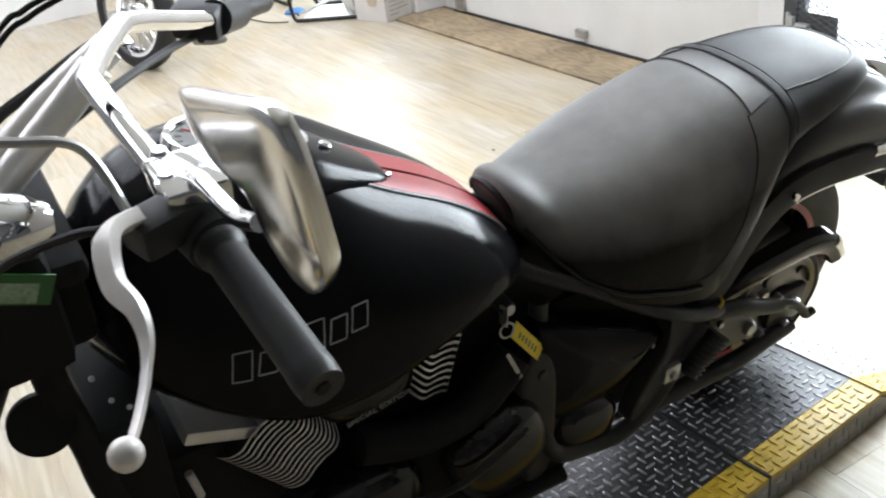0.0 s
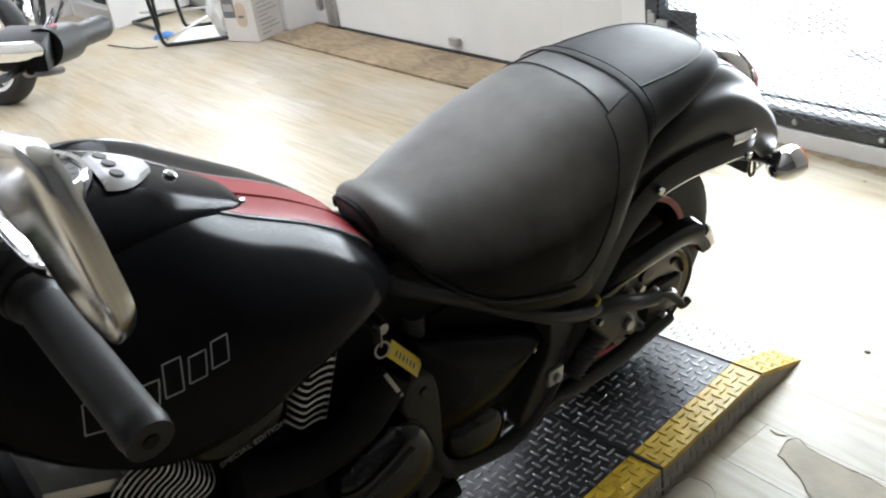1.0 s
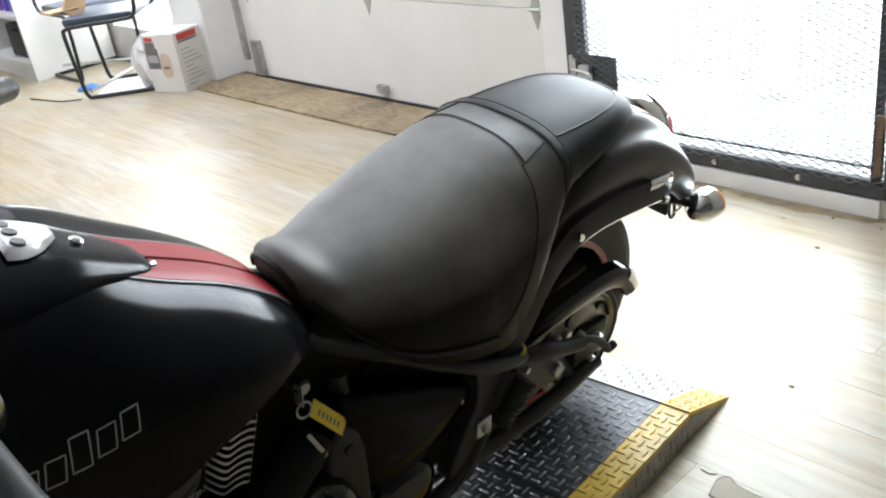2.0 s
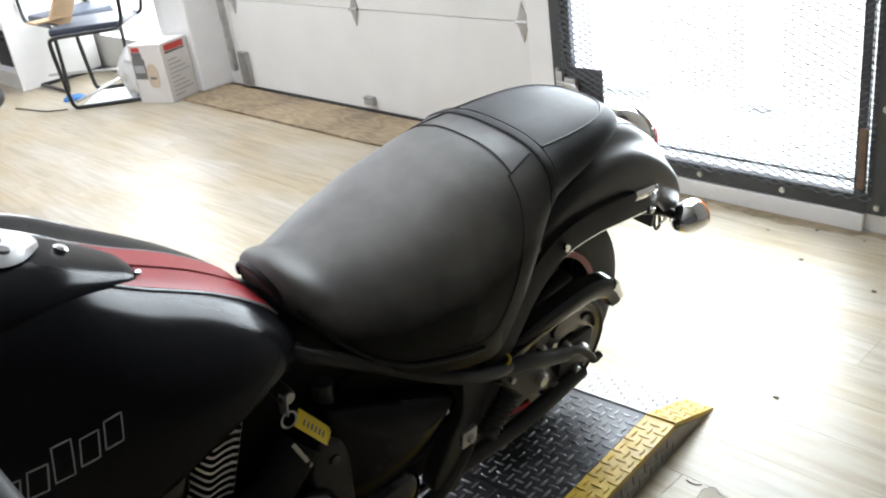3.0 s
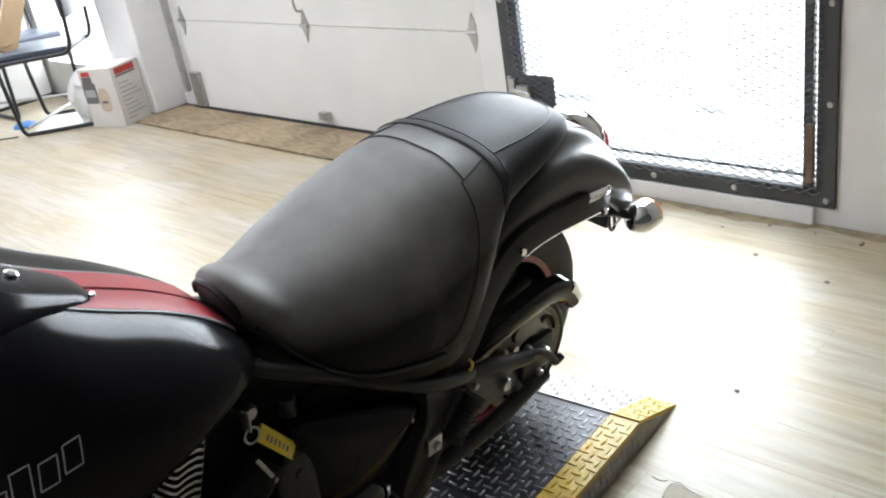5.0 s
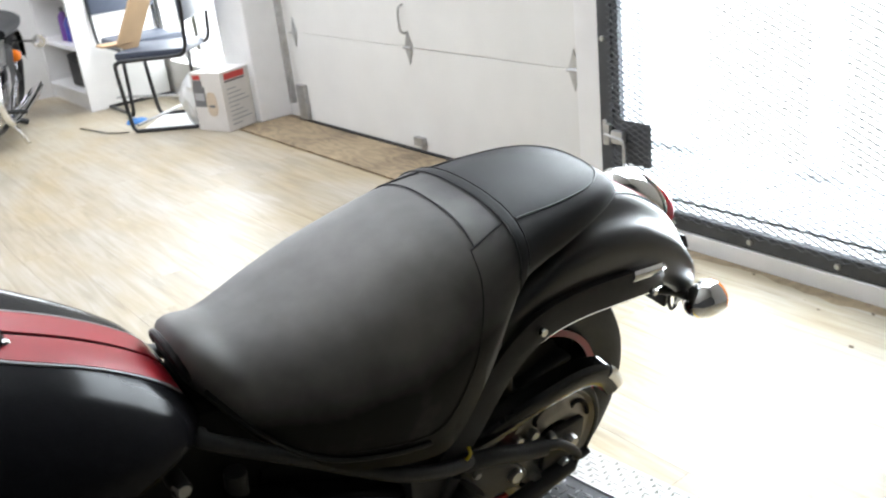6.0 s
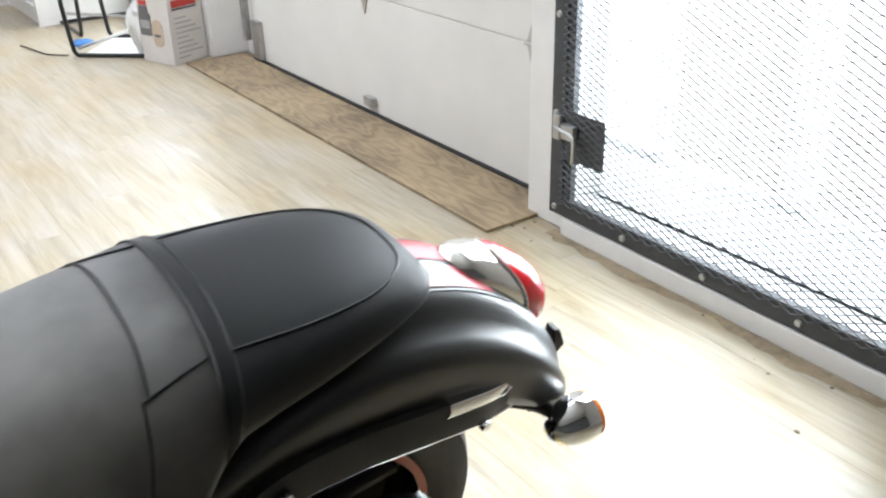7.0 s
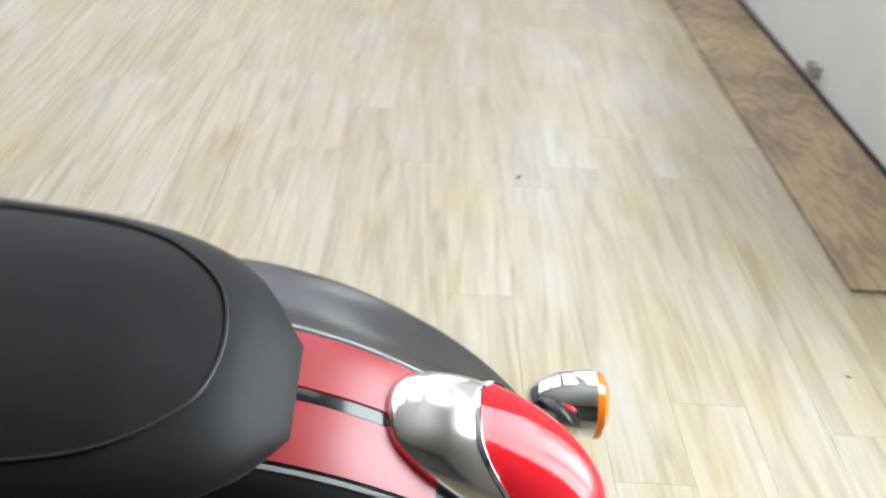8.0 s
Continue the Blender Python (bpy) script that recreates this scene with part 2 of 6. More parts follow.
def plywood_material():
    """Stained plywood: wavy cathedral grain along the sheet, with darker dirt."""
    m = bpy.data.materials.new("stained_plywood")
    m.use_nodes = True
    nt, n = m.node_tree, m.node_tree.nodes
    b = n["Principled BSDF"]
    tc, mp = n.new("ShaderNodeTexCoord"), n.new("ShaderNodeMapping")
    mp.inputs["Scale"].default_value = (7.0, 1.6, 1.0)
    nt.links.new(tc.outputs["Object"], mp.inputs["Vector"])
    warp, dirt, fine = n.new("ShaderNodeTexNoise"), n.new("ShaderNodeTexNoise"), n.new("ShaderNodeTexNoise")
    warp.inputs["Scale"].default_value, warp.inputs["Detail"].default_value = 1.6, 2
    dirt.inputs["Scale"].default_value, dirt.inputs["Detail"].default_value = 2.6, 6
    fine.inputs["Scale"].default_value, fine.inputs["Detail"].default_value = 40.0, 3
    for tex in (warp, fine):
        nt.links.new(mp.outputs["Vector"], tex.inputs["Vector"])
    nt.links.new(tc.outputs["Object"], dirt.inputs["Vector"])
    bands = n.new("ShaderNodeMath")
    bands.operation = "MULTIPLY"
    bands.inputs[1].default_value = 46.0
    nt.links.new(warp.outputs["Fac"], bands.inputs[0])
    wave = n.new("ShaderNodeMath")
    wave.operation = "SINE"
    nt.links.new(bands.outputs[0], wave.inputs[0])
    mixv = n.new("ShaderNodeMath")
    mixv.operation = "MULTIPLY_ADD"
    mixv.inputs[1].default_value = 0.09
    nt.links.new(wave.outputs[0], mixv.inputs[0])
    nt.links.new(dirt.outputs["Fac"], mixv.inputs[2])
    ramp = n.new("ShaderNodeValToRGB")
    ramp.color_ramp.elements[0].position, ramp.color_ramp.elements[0].color = 0.25, (0.125, 0.088, 0.050, 1)
    ramp.color_ramp.elements[1].position, ramp.color_ramp.elements[1].color = 0.72, (0.36, 0.27, 0.16, 1)
    nt.links.new(mixv.outputs[0], ramp.inputs["Fac"])
    nt.links.new(ramp.outputs["Color"], b.inputs["Base Color"])
    b.inputs["Roughness"].default_value = 0.6
    bp = n.new("ShaderNodeBump")
    bp.inputs["Strength"].default_value, bp.inputs["Distance"].default_value = 0.3, 0.001
    nt.links.new(fine.outputs["Fac"], bp.inputs["Height"])
    nt.links.new(bp.outputs["Normal"], b.inputs["Normal"])
    return m


PLY = plywood_material()


def lit_vinyl():
    """Black vinyl, greyer over the crown: light on its top painted in."""
    m = material("lit_seat_vinyl", (1.0, 1.0, 1.0), 0.48, scale=22, vary=0.14, bump=0.12, bump_scale=800, spec=0.2)
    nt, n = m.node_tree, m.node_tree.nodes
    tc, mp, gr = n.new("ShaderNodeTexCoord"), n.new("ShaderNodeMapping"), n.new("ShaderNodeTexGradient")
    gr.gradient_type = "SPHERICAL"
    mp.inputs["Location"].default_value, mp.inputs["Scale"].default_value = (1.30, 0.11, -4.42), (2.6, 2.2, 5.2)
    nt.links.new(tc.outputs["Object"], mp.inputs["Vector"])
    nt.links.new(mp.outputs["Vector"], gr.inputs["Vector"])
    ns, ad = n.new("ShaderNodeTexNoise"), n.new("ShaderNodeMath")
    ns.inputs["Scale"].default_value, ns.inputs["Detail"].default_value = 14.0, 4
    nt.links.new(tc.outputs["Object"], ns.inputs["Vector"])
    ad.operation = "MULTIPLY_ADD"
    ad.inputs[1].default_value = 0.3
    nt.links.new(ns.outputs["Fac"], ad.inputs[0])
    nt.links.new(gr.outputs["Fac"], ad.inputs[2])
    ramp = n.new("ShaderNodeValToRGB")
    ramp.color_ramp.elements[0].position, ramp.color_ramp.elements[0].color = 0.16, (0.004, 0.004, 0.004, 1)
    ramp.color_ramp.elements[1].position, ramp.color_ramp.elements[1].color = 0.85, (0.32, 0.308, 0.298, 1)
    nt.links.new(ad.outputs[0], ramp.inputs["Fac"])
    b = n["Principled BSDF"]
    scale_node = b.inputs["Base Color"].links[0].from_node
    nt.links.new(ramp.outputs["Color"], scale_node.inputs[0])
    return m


VINYL_LIT = lit_vinyl()


def translucent_white(name, colour):
    """Translucent white, made to brighten panels and frames with the daylight behind."""
    m = bpy.data.materials.new(name)
    m.use_nodes = True
    nt, n = m.node_tree, m.node_tree.nodes
    mix, tr = n.new("ShaderNodeMixShader"), n.new("ShaderNodeBsdfTranslucent")
    tr.inputs["Color"].default_value = (*colour, 1)
    n["Principled BSDF"].inputs["Base Color"].default_value = (*colour, 1)
    mix.inputs[0].default_value = 0.75
    nt.links.new(n["Principled BSDF"].outputs[0], mix.inputs[1])
    nt.links.new(tr.outputs[0], mix.inputs[2])
    nt.links.new(mix.outputs[0], n["Material Output"].inputs["Surface"])
    return m


BACKLIT_WHITE = translucent_white("backlit_white", (0.85, 0.87, 0.88))

# ---- mesh helpers ----


def mesh_object(name, bm, mat, smooth=True, sharp=40):
    me = bpy.data.meshes.new(name)
    bmesh.ops.recalc_face_normals(bm, faces=bm.faces)
    if smooth:
        for f in bm.faces:
            f.smooth = True
        for e in bm.edges:
            if len(e.link_faces) == 2 and e.calc_face_angle(0) > radians(sharp):
                e.smooth = False
    bm.to_mesh(me)
    bm.free()
    me.materials.append(mat)
    return new(name, me)


def part(name, bm, mat, parent, label="", smooth=True, sharp=40):
    ob = mesh_object(name, bm, mat, smooth, sharp)
    ob.parent = parent
    return tagged(ob, label)


def thing(name, m, label, category, group="", kind=""):
    ob = new(name)
    ob.empty_display_size = 0.1
    ob.matrix_world = m
    return tagged(ob, label, category, group, kind)


def box(lo, hi, bevel=0.0, bm=None, m=None):
    bm = bm or bmesh.new()
    vs = bmesh.ops.create_cube(bm, size=1.0)["verts"]
    c, d = [(a + b) / 2 for a, b in zip(lo, hi)], [b - a for a, b in zip(lo, hi)]
    for v in vs:
        v.co = Vector((c[0] + v.co.x * d[0], c[1] + v.co.y * d[1], c[2] + v.co.z * d[2]))
        if m:
            v.co = m @ v.co
    if bevel:
        es = list({e for v in vs for e in v.link_edges})
        bmesh.ops.bevel(bm, geom=es, offset=bevel, segments=2, profile=0.6, affect="EDGES")
    return bm


def smooth_path(pts, per=6):
    """Catmull-Rom through the points."""
    p = [Vector(q) for q in pts]
    out = []
    for i in range(len(p) - 1):
        a, b, c, d = p[max(i - 1, 0)], p[i], p[i + 1], p[min(i + 2, len(p) - 1)]
        for k in range(per):
            t = k / per
            out.append(0.5 * ((2 * b) + (c - a) * t + (2 * a - 5 * b + 4 * c - d) * t * t + (3 * b - a - 3 * c + d) * t ** 3))
    return out + [p[-1]]


def loft(rings, closed=True, caps=True, bm=None):
    bm = bm or bmesh.new()
    rows = [[bm.verts.new(p) for p in r] for r in rings]
    n = len(rows[0])
    for a, b in zip(rows, rows[1:]):
        for k in range(n if closed else n - 1):
            bm.faces.new((a[k], a[(k + 1) % n], b[(k + 1) % n], b[k]))
    if caps and closed:
        bm.faces.new(rows[0][::-1])
        bm.faces.new(rows[-1])
    return bm


def sweep(path, profile, bm=None, up=(0, 0, 1), scale=None):
    """Carries a closed profile of (side, up) points along a path."""
    p = [Vector(q) for q in path]
    rings = []
    n0 = None
    for i, q in enumerate(p):
        t = (p[min(i + 1, len(p) - 1)] - p[max(i - 1, 0)]).normalized()
        if n0 is None:
            n0 = Vector(up) if abs(t.dot(Vector(up))) < 0.95 else Vector((1, 0, 0))
        n0 = (n0 - t * n0.dot(t)).normalized()
        s = t.cross(n0)
        k = scale[i] if scale else 1.0
        rings.append([q + s * a * k + n0 * b * k for a, b in profile])
    return loft(rings, bm=bm)


def circle(r, n=12, ry=None):
    return [(r * math.cos(2 * math.pi * k / n), (ry or r) * math.sin(2 * math.pi * k / n)) for k in range(n)]


def tube(pts, r, n=10, per=6, bm=None, scale=None, straight=False):
    path = [Vector(q) for q in pts] if straight or len(pts) < 3 else smooth_path(pts, per)
    return sweep(path, circle(r, n), bm=bm, scale=scale)


def lathe(profile, m=None, n=32, bm=None):
    """Turns (radius, height) points about the local z axis."""
    bm = bm or bmesh.new()
    m = m or Matrix()
    rows = []
    for k in range(n):
        a = 2 * math.pi * k / n
        rows.append([bm.verts.new(m @ Vector((r * math.cos(a), r * math.sin(a), h))) for r, h in profile])
    for k in range(n):
        a, b = rows[k], rows[(k + 1) % n]
        for j in range(len(profile) - 1):
            bm.faces.new((a[j], b[j], b[j + 1], a[j + 1]))
    bmesh.ops.remove_doubles(bm, verts=bm.verts, dist=1e-6)
    return bm


def spline(xs, ys):
    """Smooth curve through the points (finite-difference Hermite)."""
    n = len(xs)
    m = []
    for i in range(n):
        a, b = max(i - 1, 0), min(i + 1, n - 1)
        m.append((ys[b] - ys[a]) / (xs[b] - xs[a]))

    def f(x):
        if x <= xs[0]:
            return ys[0]
        if x >= xs[-1]:
            return ys[-1]
        i = max(k for k in range(n - 1) if xs[k] <= x)
        h = xs[i + 1] - xs[i]
        t = (x - xs[i]) / h
        return (2 * t ** 3 - 3 * t * t + 1) * ys[i] + (t ** 3 - 2 * t * t + t) * h * m[i] + (-2 * t ** 3 + 3 * t * t) * ys[i + 1] + (t ** 3 - t * t) * h * m[i + 1]

    return f


def bolt(at, axis, r, h, mat, parent, name="bolt", label=""):
    m = Matrix.Translation(at) @ Vector(axis).to_track_quat("Z", "Y").to_matrix().to_4x4()
    bm = lathe([(0, -h * 0.2), (r, -h * 0.2), (r, h * 0.5), (r * 0.8, h), (0, h)], m, n=8)
    return part(name, bm, mat, parent, label)


# ---- the room ----
GATE_X, DOOR_X = 1.492, 1.617
X0, X1, Y0, Y1, ZC = -4.2, GATE_X, -3.2, 6.45, 3.0


def plain(name, lo, hi, mat, bevel=0.0):
    return tagged(mesh_object(name, box(lo, hi, bevel), mat, smooth=False), kind="structure")


sub = plain("floor", (X0 - 0.2, Y0 - 0.2, -0.12), (X1 + 0.5, Y1 + 0.2, -0.004), STAIN)
plain("ceiling", (X0 - 0.2, Y0 - 0.2, ZC), (X1 + 0.6, Y1 + 0.2, ZC + 0.15), CEIL)
# unseen west and south walls, made dark to keep reflections in black parts low
plain("wall_west", (X0 - 0.2, Y0, 0), (X0, Y1, ZC), DARK_WALL)
plain("wall_south", (X0 - 0.2, Y0 - 0.2, 0), (X1 + 0.3, Y0, ZC), DARK_WALL)
plain("wall_north", (X0 - 0.2, Y1, 0), (X1 + 0.3, Y1 + 0.2, ZC), WHITE)
# east wall: gate opening y -0.15..1.07, garage opening y 1.27..3.80, alcove window y 4.40..5.45
WT = 0.22
plain("wall_east_south", (GATE_X - 0.017, Y0, 0), (GATE_X + WT, -0.13, ZC), WHITE)
plain("wall_east_gate_sill", (GATE_X - 0.034, -0.13, 0), (GATE_X + WT, 1.06, 0.062), TRIM_WHITE, 0.004)
plain("wall_east_gate_kerb", (GATE_X + 0.002, -0.13, 0.062), (GATE_X + WT, 1.06, 0.10), TRIM_WHITE)
plain("wall_east_gate_head", (GATE_X, -0.13, 2.2), (GATE_X + WT, 1.06, ZC), WHITE)
plain("wall_east_pier", (GATE_X, 1.06, 0), (GATE_X + WT, 1.268, ZC), TRIM_WHITE, 0.004)
plain("wall_east_door_head", (GATE_X, 1.268, 2.2), (GATE_X + WT, 4.0, ZC), WHITE)
plain("wall_east_jamb", (1.665, 3.805, 0), (GATE_X + WT, 4.0, 2.2), WHITE)
plain("wall_east_column", (1.445, 4.0, 0), (GATE_X + WT, 4.40, ZC), TRIM_WHITE, 0.012)
plain("wall_east_alcove_sill", (GATE_X, 4.40, 0), (GATE_X + WT, 5.45, 0.25), WHITE)
plain("wall_east_alcove_head", (GATE_X, 4.40, 2.3), (GATE_X + WT, 5.45, ZC), WHITE)
plain("wall_east_north", (GATE_X, 5.45, 0), (GATE_X + WT, Y1, ZC), WHITE)
plain("backdrop", (3.2, -4.0, -1.0), (3.25, 9.0, 5.0), BACK_LIGHT)

# ---- motorcycle (local frame: x to the rear, y to its right, z up; it leans on its side stand) ----
LIFT_H = 0.072
bike = thing("motorcycle", pose(0, 0, LIFT_H, 12, 0, 0), "black cruiser motorcycle with red stripes, leaning on its side stand", "motorcycle")

# seat
SX = [-0.697, -0.688, -0.666, -0.62, -0.56, -0.50, -0.43, -0.36, -0.28, -0.21, -0.16, -0.10, -0.03, 0.027, 0.070, 0.102]
ST_ = [0.770, 0.786, 0.786, 0.766, 0.768, 0.783, 0.806, 0.826, 0.838, 0.838, 0.841, 0.841, 0.838, 0.829, 0.813, 0.78]
SW_ = [0.046, 0.072, 0.104, 0.140, 0.168, 0.185, 0.196, 0.196, 0.181, 0.160, 0.147, 0.137, 0.123, 0.105, 0.080, 0.038]
SB_ = [0.744, 0.720, 0.674, 0.632, 0.600, 0.577, 0.557, 0.553, 0.640, 0.752, 0.765, 0.772, 0.782, 0.788, 0.784, 0.772]
seat_t, seat_w, seat_b = spline(SX, ST_), spline(SX, SW_), spline(SX, SB_)


def seat_n(x):
    """Roundness of the seat's section: softer towards the nose."""
    f = min(1.0, max(0.0, (x + 0.70) / 0.22))
    return 2.05 + 0.75 * f * f * (3 - 2 * f)


def seat_point(x, a, grow=0.0):
    """a: 0 at the left lower edge, pi over the top to the right lower edge."""
    w, t, b = seat_w(x) + grow, seat_t(x) + grow, seat_b(x)
    ca, sa = math.cos(a), math.sin(a)
    z = b + (t - b) * abs(sa) ** (2 / seat_n(x))
    f = min(1.0, max(0.0, (-0.52 - x) / 0.20))
    return Vector((x + 0.28 * (t - z) * f * f * (3 - 2 * f), -w * math.copysign(abs(ca) ** (2 / seat_n(x)), ca), z))


def seat_body(x0, x1, nx, grow=0.0):
    rings = []
    for i in range(nx + 1):
        x = x0 + (x1 - x0) * i / nx
        ring = [seat_point(x, math.pi * k / 40, grow) for k in range(41)]
        w, b = seat_w(x), seat_b(x)
        xe = ring[0].x
        ring += [Vector((xe, 0.9 * w, b - 0.012)), Vector((xe, 0, b - 0.005)), Vector((xe, -0.9 * w, b - 0.012))]
        rings.append(ring)
    return loft(rings)


def strap_at(a, u):
    """The strap's front (u = 0) to rear (u = 1) edge at the angle a; it swings forward down the sides."""
    return -0.194 - 0.022 * (1 - math.sin(a)) ** 0.7 + 0.019 * u


# the rider seat's colour carries a painted bright crown
rider = part("rider_seat", seat_body(-0.697, -0.19, 46), VINYL_LIT, bike, "grey-black vinyl rider seat, its lit top painted in", sharp=60)
pillion = part("pillion_seat", seat_body(-0.192, 0.102, 30), VINYL, bike, "black vinyl pillion seat", sharp=60)


def strap_body():
    rows = []
    for i in range(9):
        u = i / 8
        lift_ = 0.0003 + 0.0009 * min(1.0, 8 * u, 8 * (1 - u))
        row = [seat_point(strap_at(math.pi * k / 40, u), math.pi * k / 40, lift_) for k in range(41)]
        rows.append(row + [Vector((p.x, 0.9 * p.y, p.z - 0.006)) for p in (row[-1], row[0])])
    return loft(rows)


part("seat_strap", strap_body(), VINYL, bike, "wide vinyl strap across the seat", sharp=60)


def on_seat(path, grow=0.001):
    return [seat_point(x, a, grow) for x, a in path]


def seam(parent, path, r=0.0014):
    part("seam", tube(on_seat(path), r, 6, 4), THREAD, parent)


def seam_a(a):
    """Where the panel seam crosses the seat: bowed to the rear on the crown."""
    return -0.276 + 0.018 * max(0.0, math.sin(a)) ** 5


seam(rider, [(seam_a(a), a) for a in [1.0 + (math.pi - 2.0) * k / 20 for k in range(21)]])
for flip in (0, 1):
    side = [(x, math.pi - a if flip else a) for x, a in ((-0.275, 1.0), (-0.25, 1.005), (-0.23, 1.01), (-0.205, 1.015))]
    seam(rider, side, 0.0016)
    seam(rider, [(x, math.pi - a if flip else a) for x, a in ((-0.275, 1.0), (-0.282, 0.70), (-0.296, 0.415), (-0.322, 0.20), (-0.380, 0.10), (-0.45, 0.085), (-0.53, 0.09))], 0.0009)
for u in (-0.06, 1.06):
    seam(rider, [(strap_at(a, u), a) for a in [math.pi * (0.04 + 0.92 * k / 24) for k in range(25)]], 0.0016 if u < 0 else 0.0009)
half = [(-0.178, 0.955), (-0.14, 0.895), (-0.097, 0.845), (-0.05, 0.82), (-0.018, 0.83), (0.011, 0.90), (0.037, 1.08), (0.052, 1.30), (0.058, 1.57)]
seam(pillion, half + [(x, math.pi - a) for x, a in half[-2::-1]])
# black rubber edging under the nose, clear of the tank
# black box added so the gap below the nose reads as shade
part("gap_filler", box((-0.684, -0.045, 0.66), (-0.60, 0.05, 0.735), 0.012), ENGINE_BLACK, rider, "black filler for the shaded gap under the nose")
lip = [seat_point(-0.695, math.pi * k / 16, 0.0) for k in range(17)]
for s in (0, 1):
    roll = [seat_point(-0.690 + 0.285 * k / 24, math.pi - 0.05 if s else 0.05, 0.003) for k in range(25)]
    part("edge_roll", tube(roll, 0.004, 8, straight=True), VINYL_BAND, rider, "rolled lower edge of the seat")
part("nose_edging", tube(lip, 0.0055, 8, 2), VINYL_BAND, rider, "rolled edge of the seat nose")

# fuel tank
TX = [-1.30, -1.26, -1.19, -1.10, -0.99, -0.88, -0.79, -0.72, -0.69]
TT = [0.88, 0.93, 0.962, 0.965, 0.935, 0.868, 0.815, 0.760, 0.722]
TW = [0.05, 0.108, 0.16, 0.19, 0.196, 0.184, 0.160, 0.124, 0.085]
TB = [0.81, 0.765, 0.712, 0.673, 0.670, 0.69, 0.70, 0.70, 0.70]
tank_t, tank_w, tank_b = spline(TX, TT), spline(TX, TW), spline(TX, TB)
TANK_N, TANK_NR = 2.1, 3.0
TANK_R = 1.14


def tank_hump(x, y, w):
    """The rounded shoulder on the right of the flat top."""
    return 0.0 if y < 0 else 0.022 * math.exp(-((abs(y) / w - 0.62) / 0.24) ** 2) * math.exp(-((x + 0.96) / 0.14) ** 2)


def tank_point(x, a, grow=0.0):
    w, t, b = tank_w(x) + grow, tank_t(x) + grow, tank_b(x)
    ca, sa = math.cos(a), math.sin(a)
    w = w if ca > 0 else w * TANK_R
    e = 2 / (TANK_N if ca > 0 else TANK_NR)
    y = -w * math.copysign(abs(ca) ** e, ca)
    return Vector((x, y, b + (t - b) * abs(sa) ** e + tank_hump(x, y, w)))


def tank_top(x, y, grow=0.0):
    w, t, b = tank_w(x) * (1.0 if y < 0 else TANK_R), tank_t(x), tank_b(x)
    return Vector((x, y, b + (t - b) * max(0.0, 1 - (abs(y) / w) ** (TANK_N if y < 0 else TANK_NR)) ** (1 / (TANK_N if y < 0 else TANK_NR)) + grow + tank_hump(x, y, w)))


rings = []
for i in range(81):
    x = -1.30 + 0.61 * i / 80
    ring = [tank_point(x, math.pi * k / 80) for k in range(81)]
    w, b = tank_w(x), tank_b(x)
    rings.append(ring + [Vector((x, 0.8 * w, b - 0.03)), Vector((x, 0, b - 0.02)), Vector((x, -0.8 * w, b - 0.03))])
tank = part("fuel_tank", loft(rings), PAINT, bike, "black metallic fuel tank", sharp=70)


def patch(f, u0, u1, v0, v1, nu, nv, thick=0.0015):
    """A thin raised sheet over a surface f(u, v, grow)."""
    bm = bmesh.new()
    g = [[[bm.verts.new(f(u0 + (u1 - u0) * i / nu, (v0(u0 + (u1 - u0) * i / nu) + (v1(u0 + (u1 - u0) * i / nu) - v0(u0 + (u1 - u0) * i / nu)) * j / nv), h)) for j in range(nv + 1)] for i in range(nu + 1)] for h in (-0.001, thick)]
    for i in range(nu):
        for j in range(nv):
            bm.faces.new((g[1][i][j], g[1][i + 1][j], g[1][i + 1][j + 1], g[1][i][j + 1]))
    for i in range(nu):
        for j in (0, nv):
            bm.faces.new((g[0][i][j], g[0][i + 1][j], g[1][i + 1][j], g[1][i][j]))
    for j in range(nv):
        for i in (0, nu):
            bm.faces.new((g[0][i][j], g[0][i][j + 1], g[1][i][j + 1], g[1][i][j]))
    return bm


for s in (-1, 1):
    part("red_stripe", patch(tank_top, -0.93, -0.70, lambda x: s * 0.004, lambda x: s * (0.052 + 0.02 * (x + 0.93)), 40, 10, 0.003), RED, tank, "red tank stripe")
    part("pinstripe", patch(tank_top, -0.96, -0.70, lambda x: s * (0.0535 + 0.02 * (x + 0.93)), lambda x: s * (0.0565 + 0.02 * (x + 0.93)), 44, 2, 0.003), LINE, tank, "pale pinstripe")

# rear wheel
AX = Vector((-0.042, 0.045, 0.297))
WHEEL = Matrix.Translation(AX) @ Matrix.Rotation(radians(90), 4, "X")


def wheel_profile(R, w, rim):
    return [(rim, -w * 0.72), (R - 0.075, -w * 0.95), (R - 0.045, -w), (R - 0.02, -w * 0.9), (R - 0.006, -w * 0.6), (R, -w * 0.25), (R, w * 0.25), (R - 0.006, w * 0.6), (R - 0.02, w * 0.9), (R - 0.045, w), (R - 0.075, w * 0.95), (rim, w * 0.72), (rim - 0.01, 0), (rim, -w * 0.72)]


hub = part("rear_wheel", lathe([(0, -0.07), (0.035, -0.07), (0.045, -0.05), (0.04, 0.05), (0.035, 0.07), (0, 0.07)], WHEEL, 24), BLACK_METAL, bike, "black cast rear wheel")
part("tyre", lathe(wheel_profile(0.297, 0.074, 0.192), WHEEL, 64), RUBBER, hub, "black rubber rear tyre")
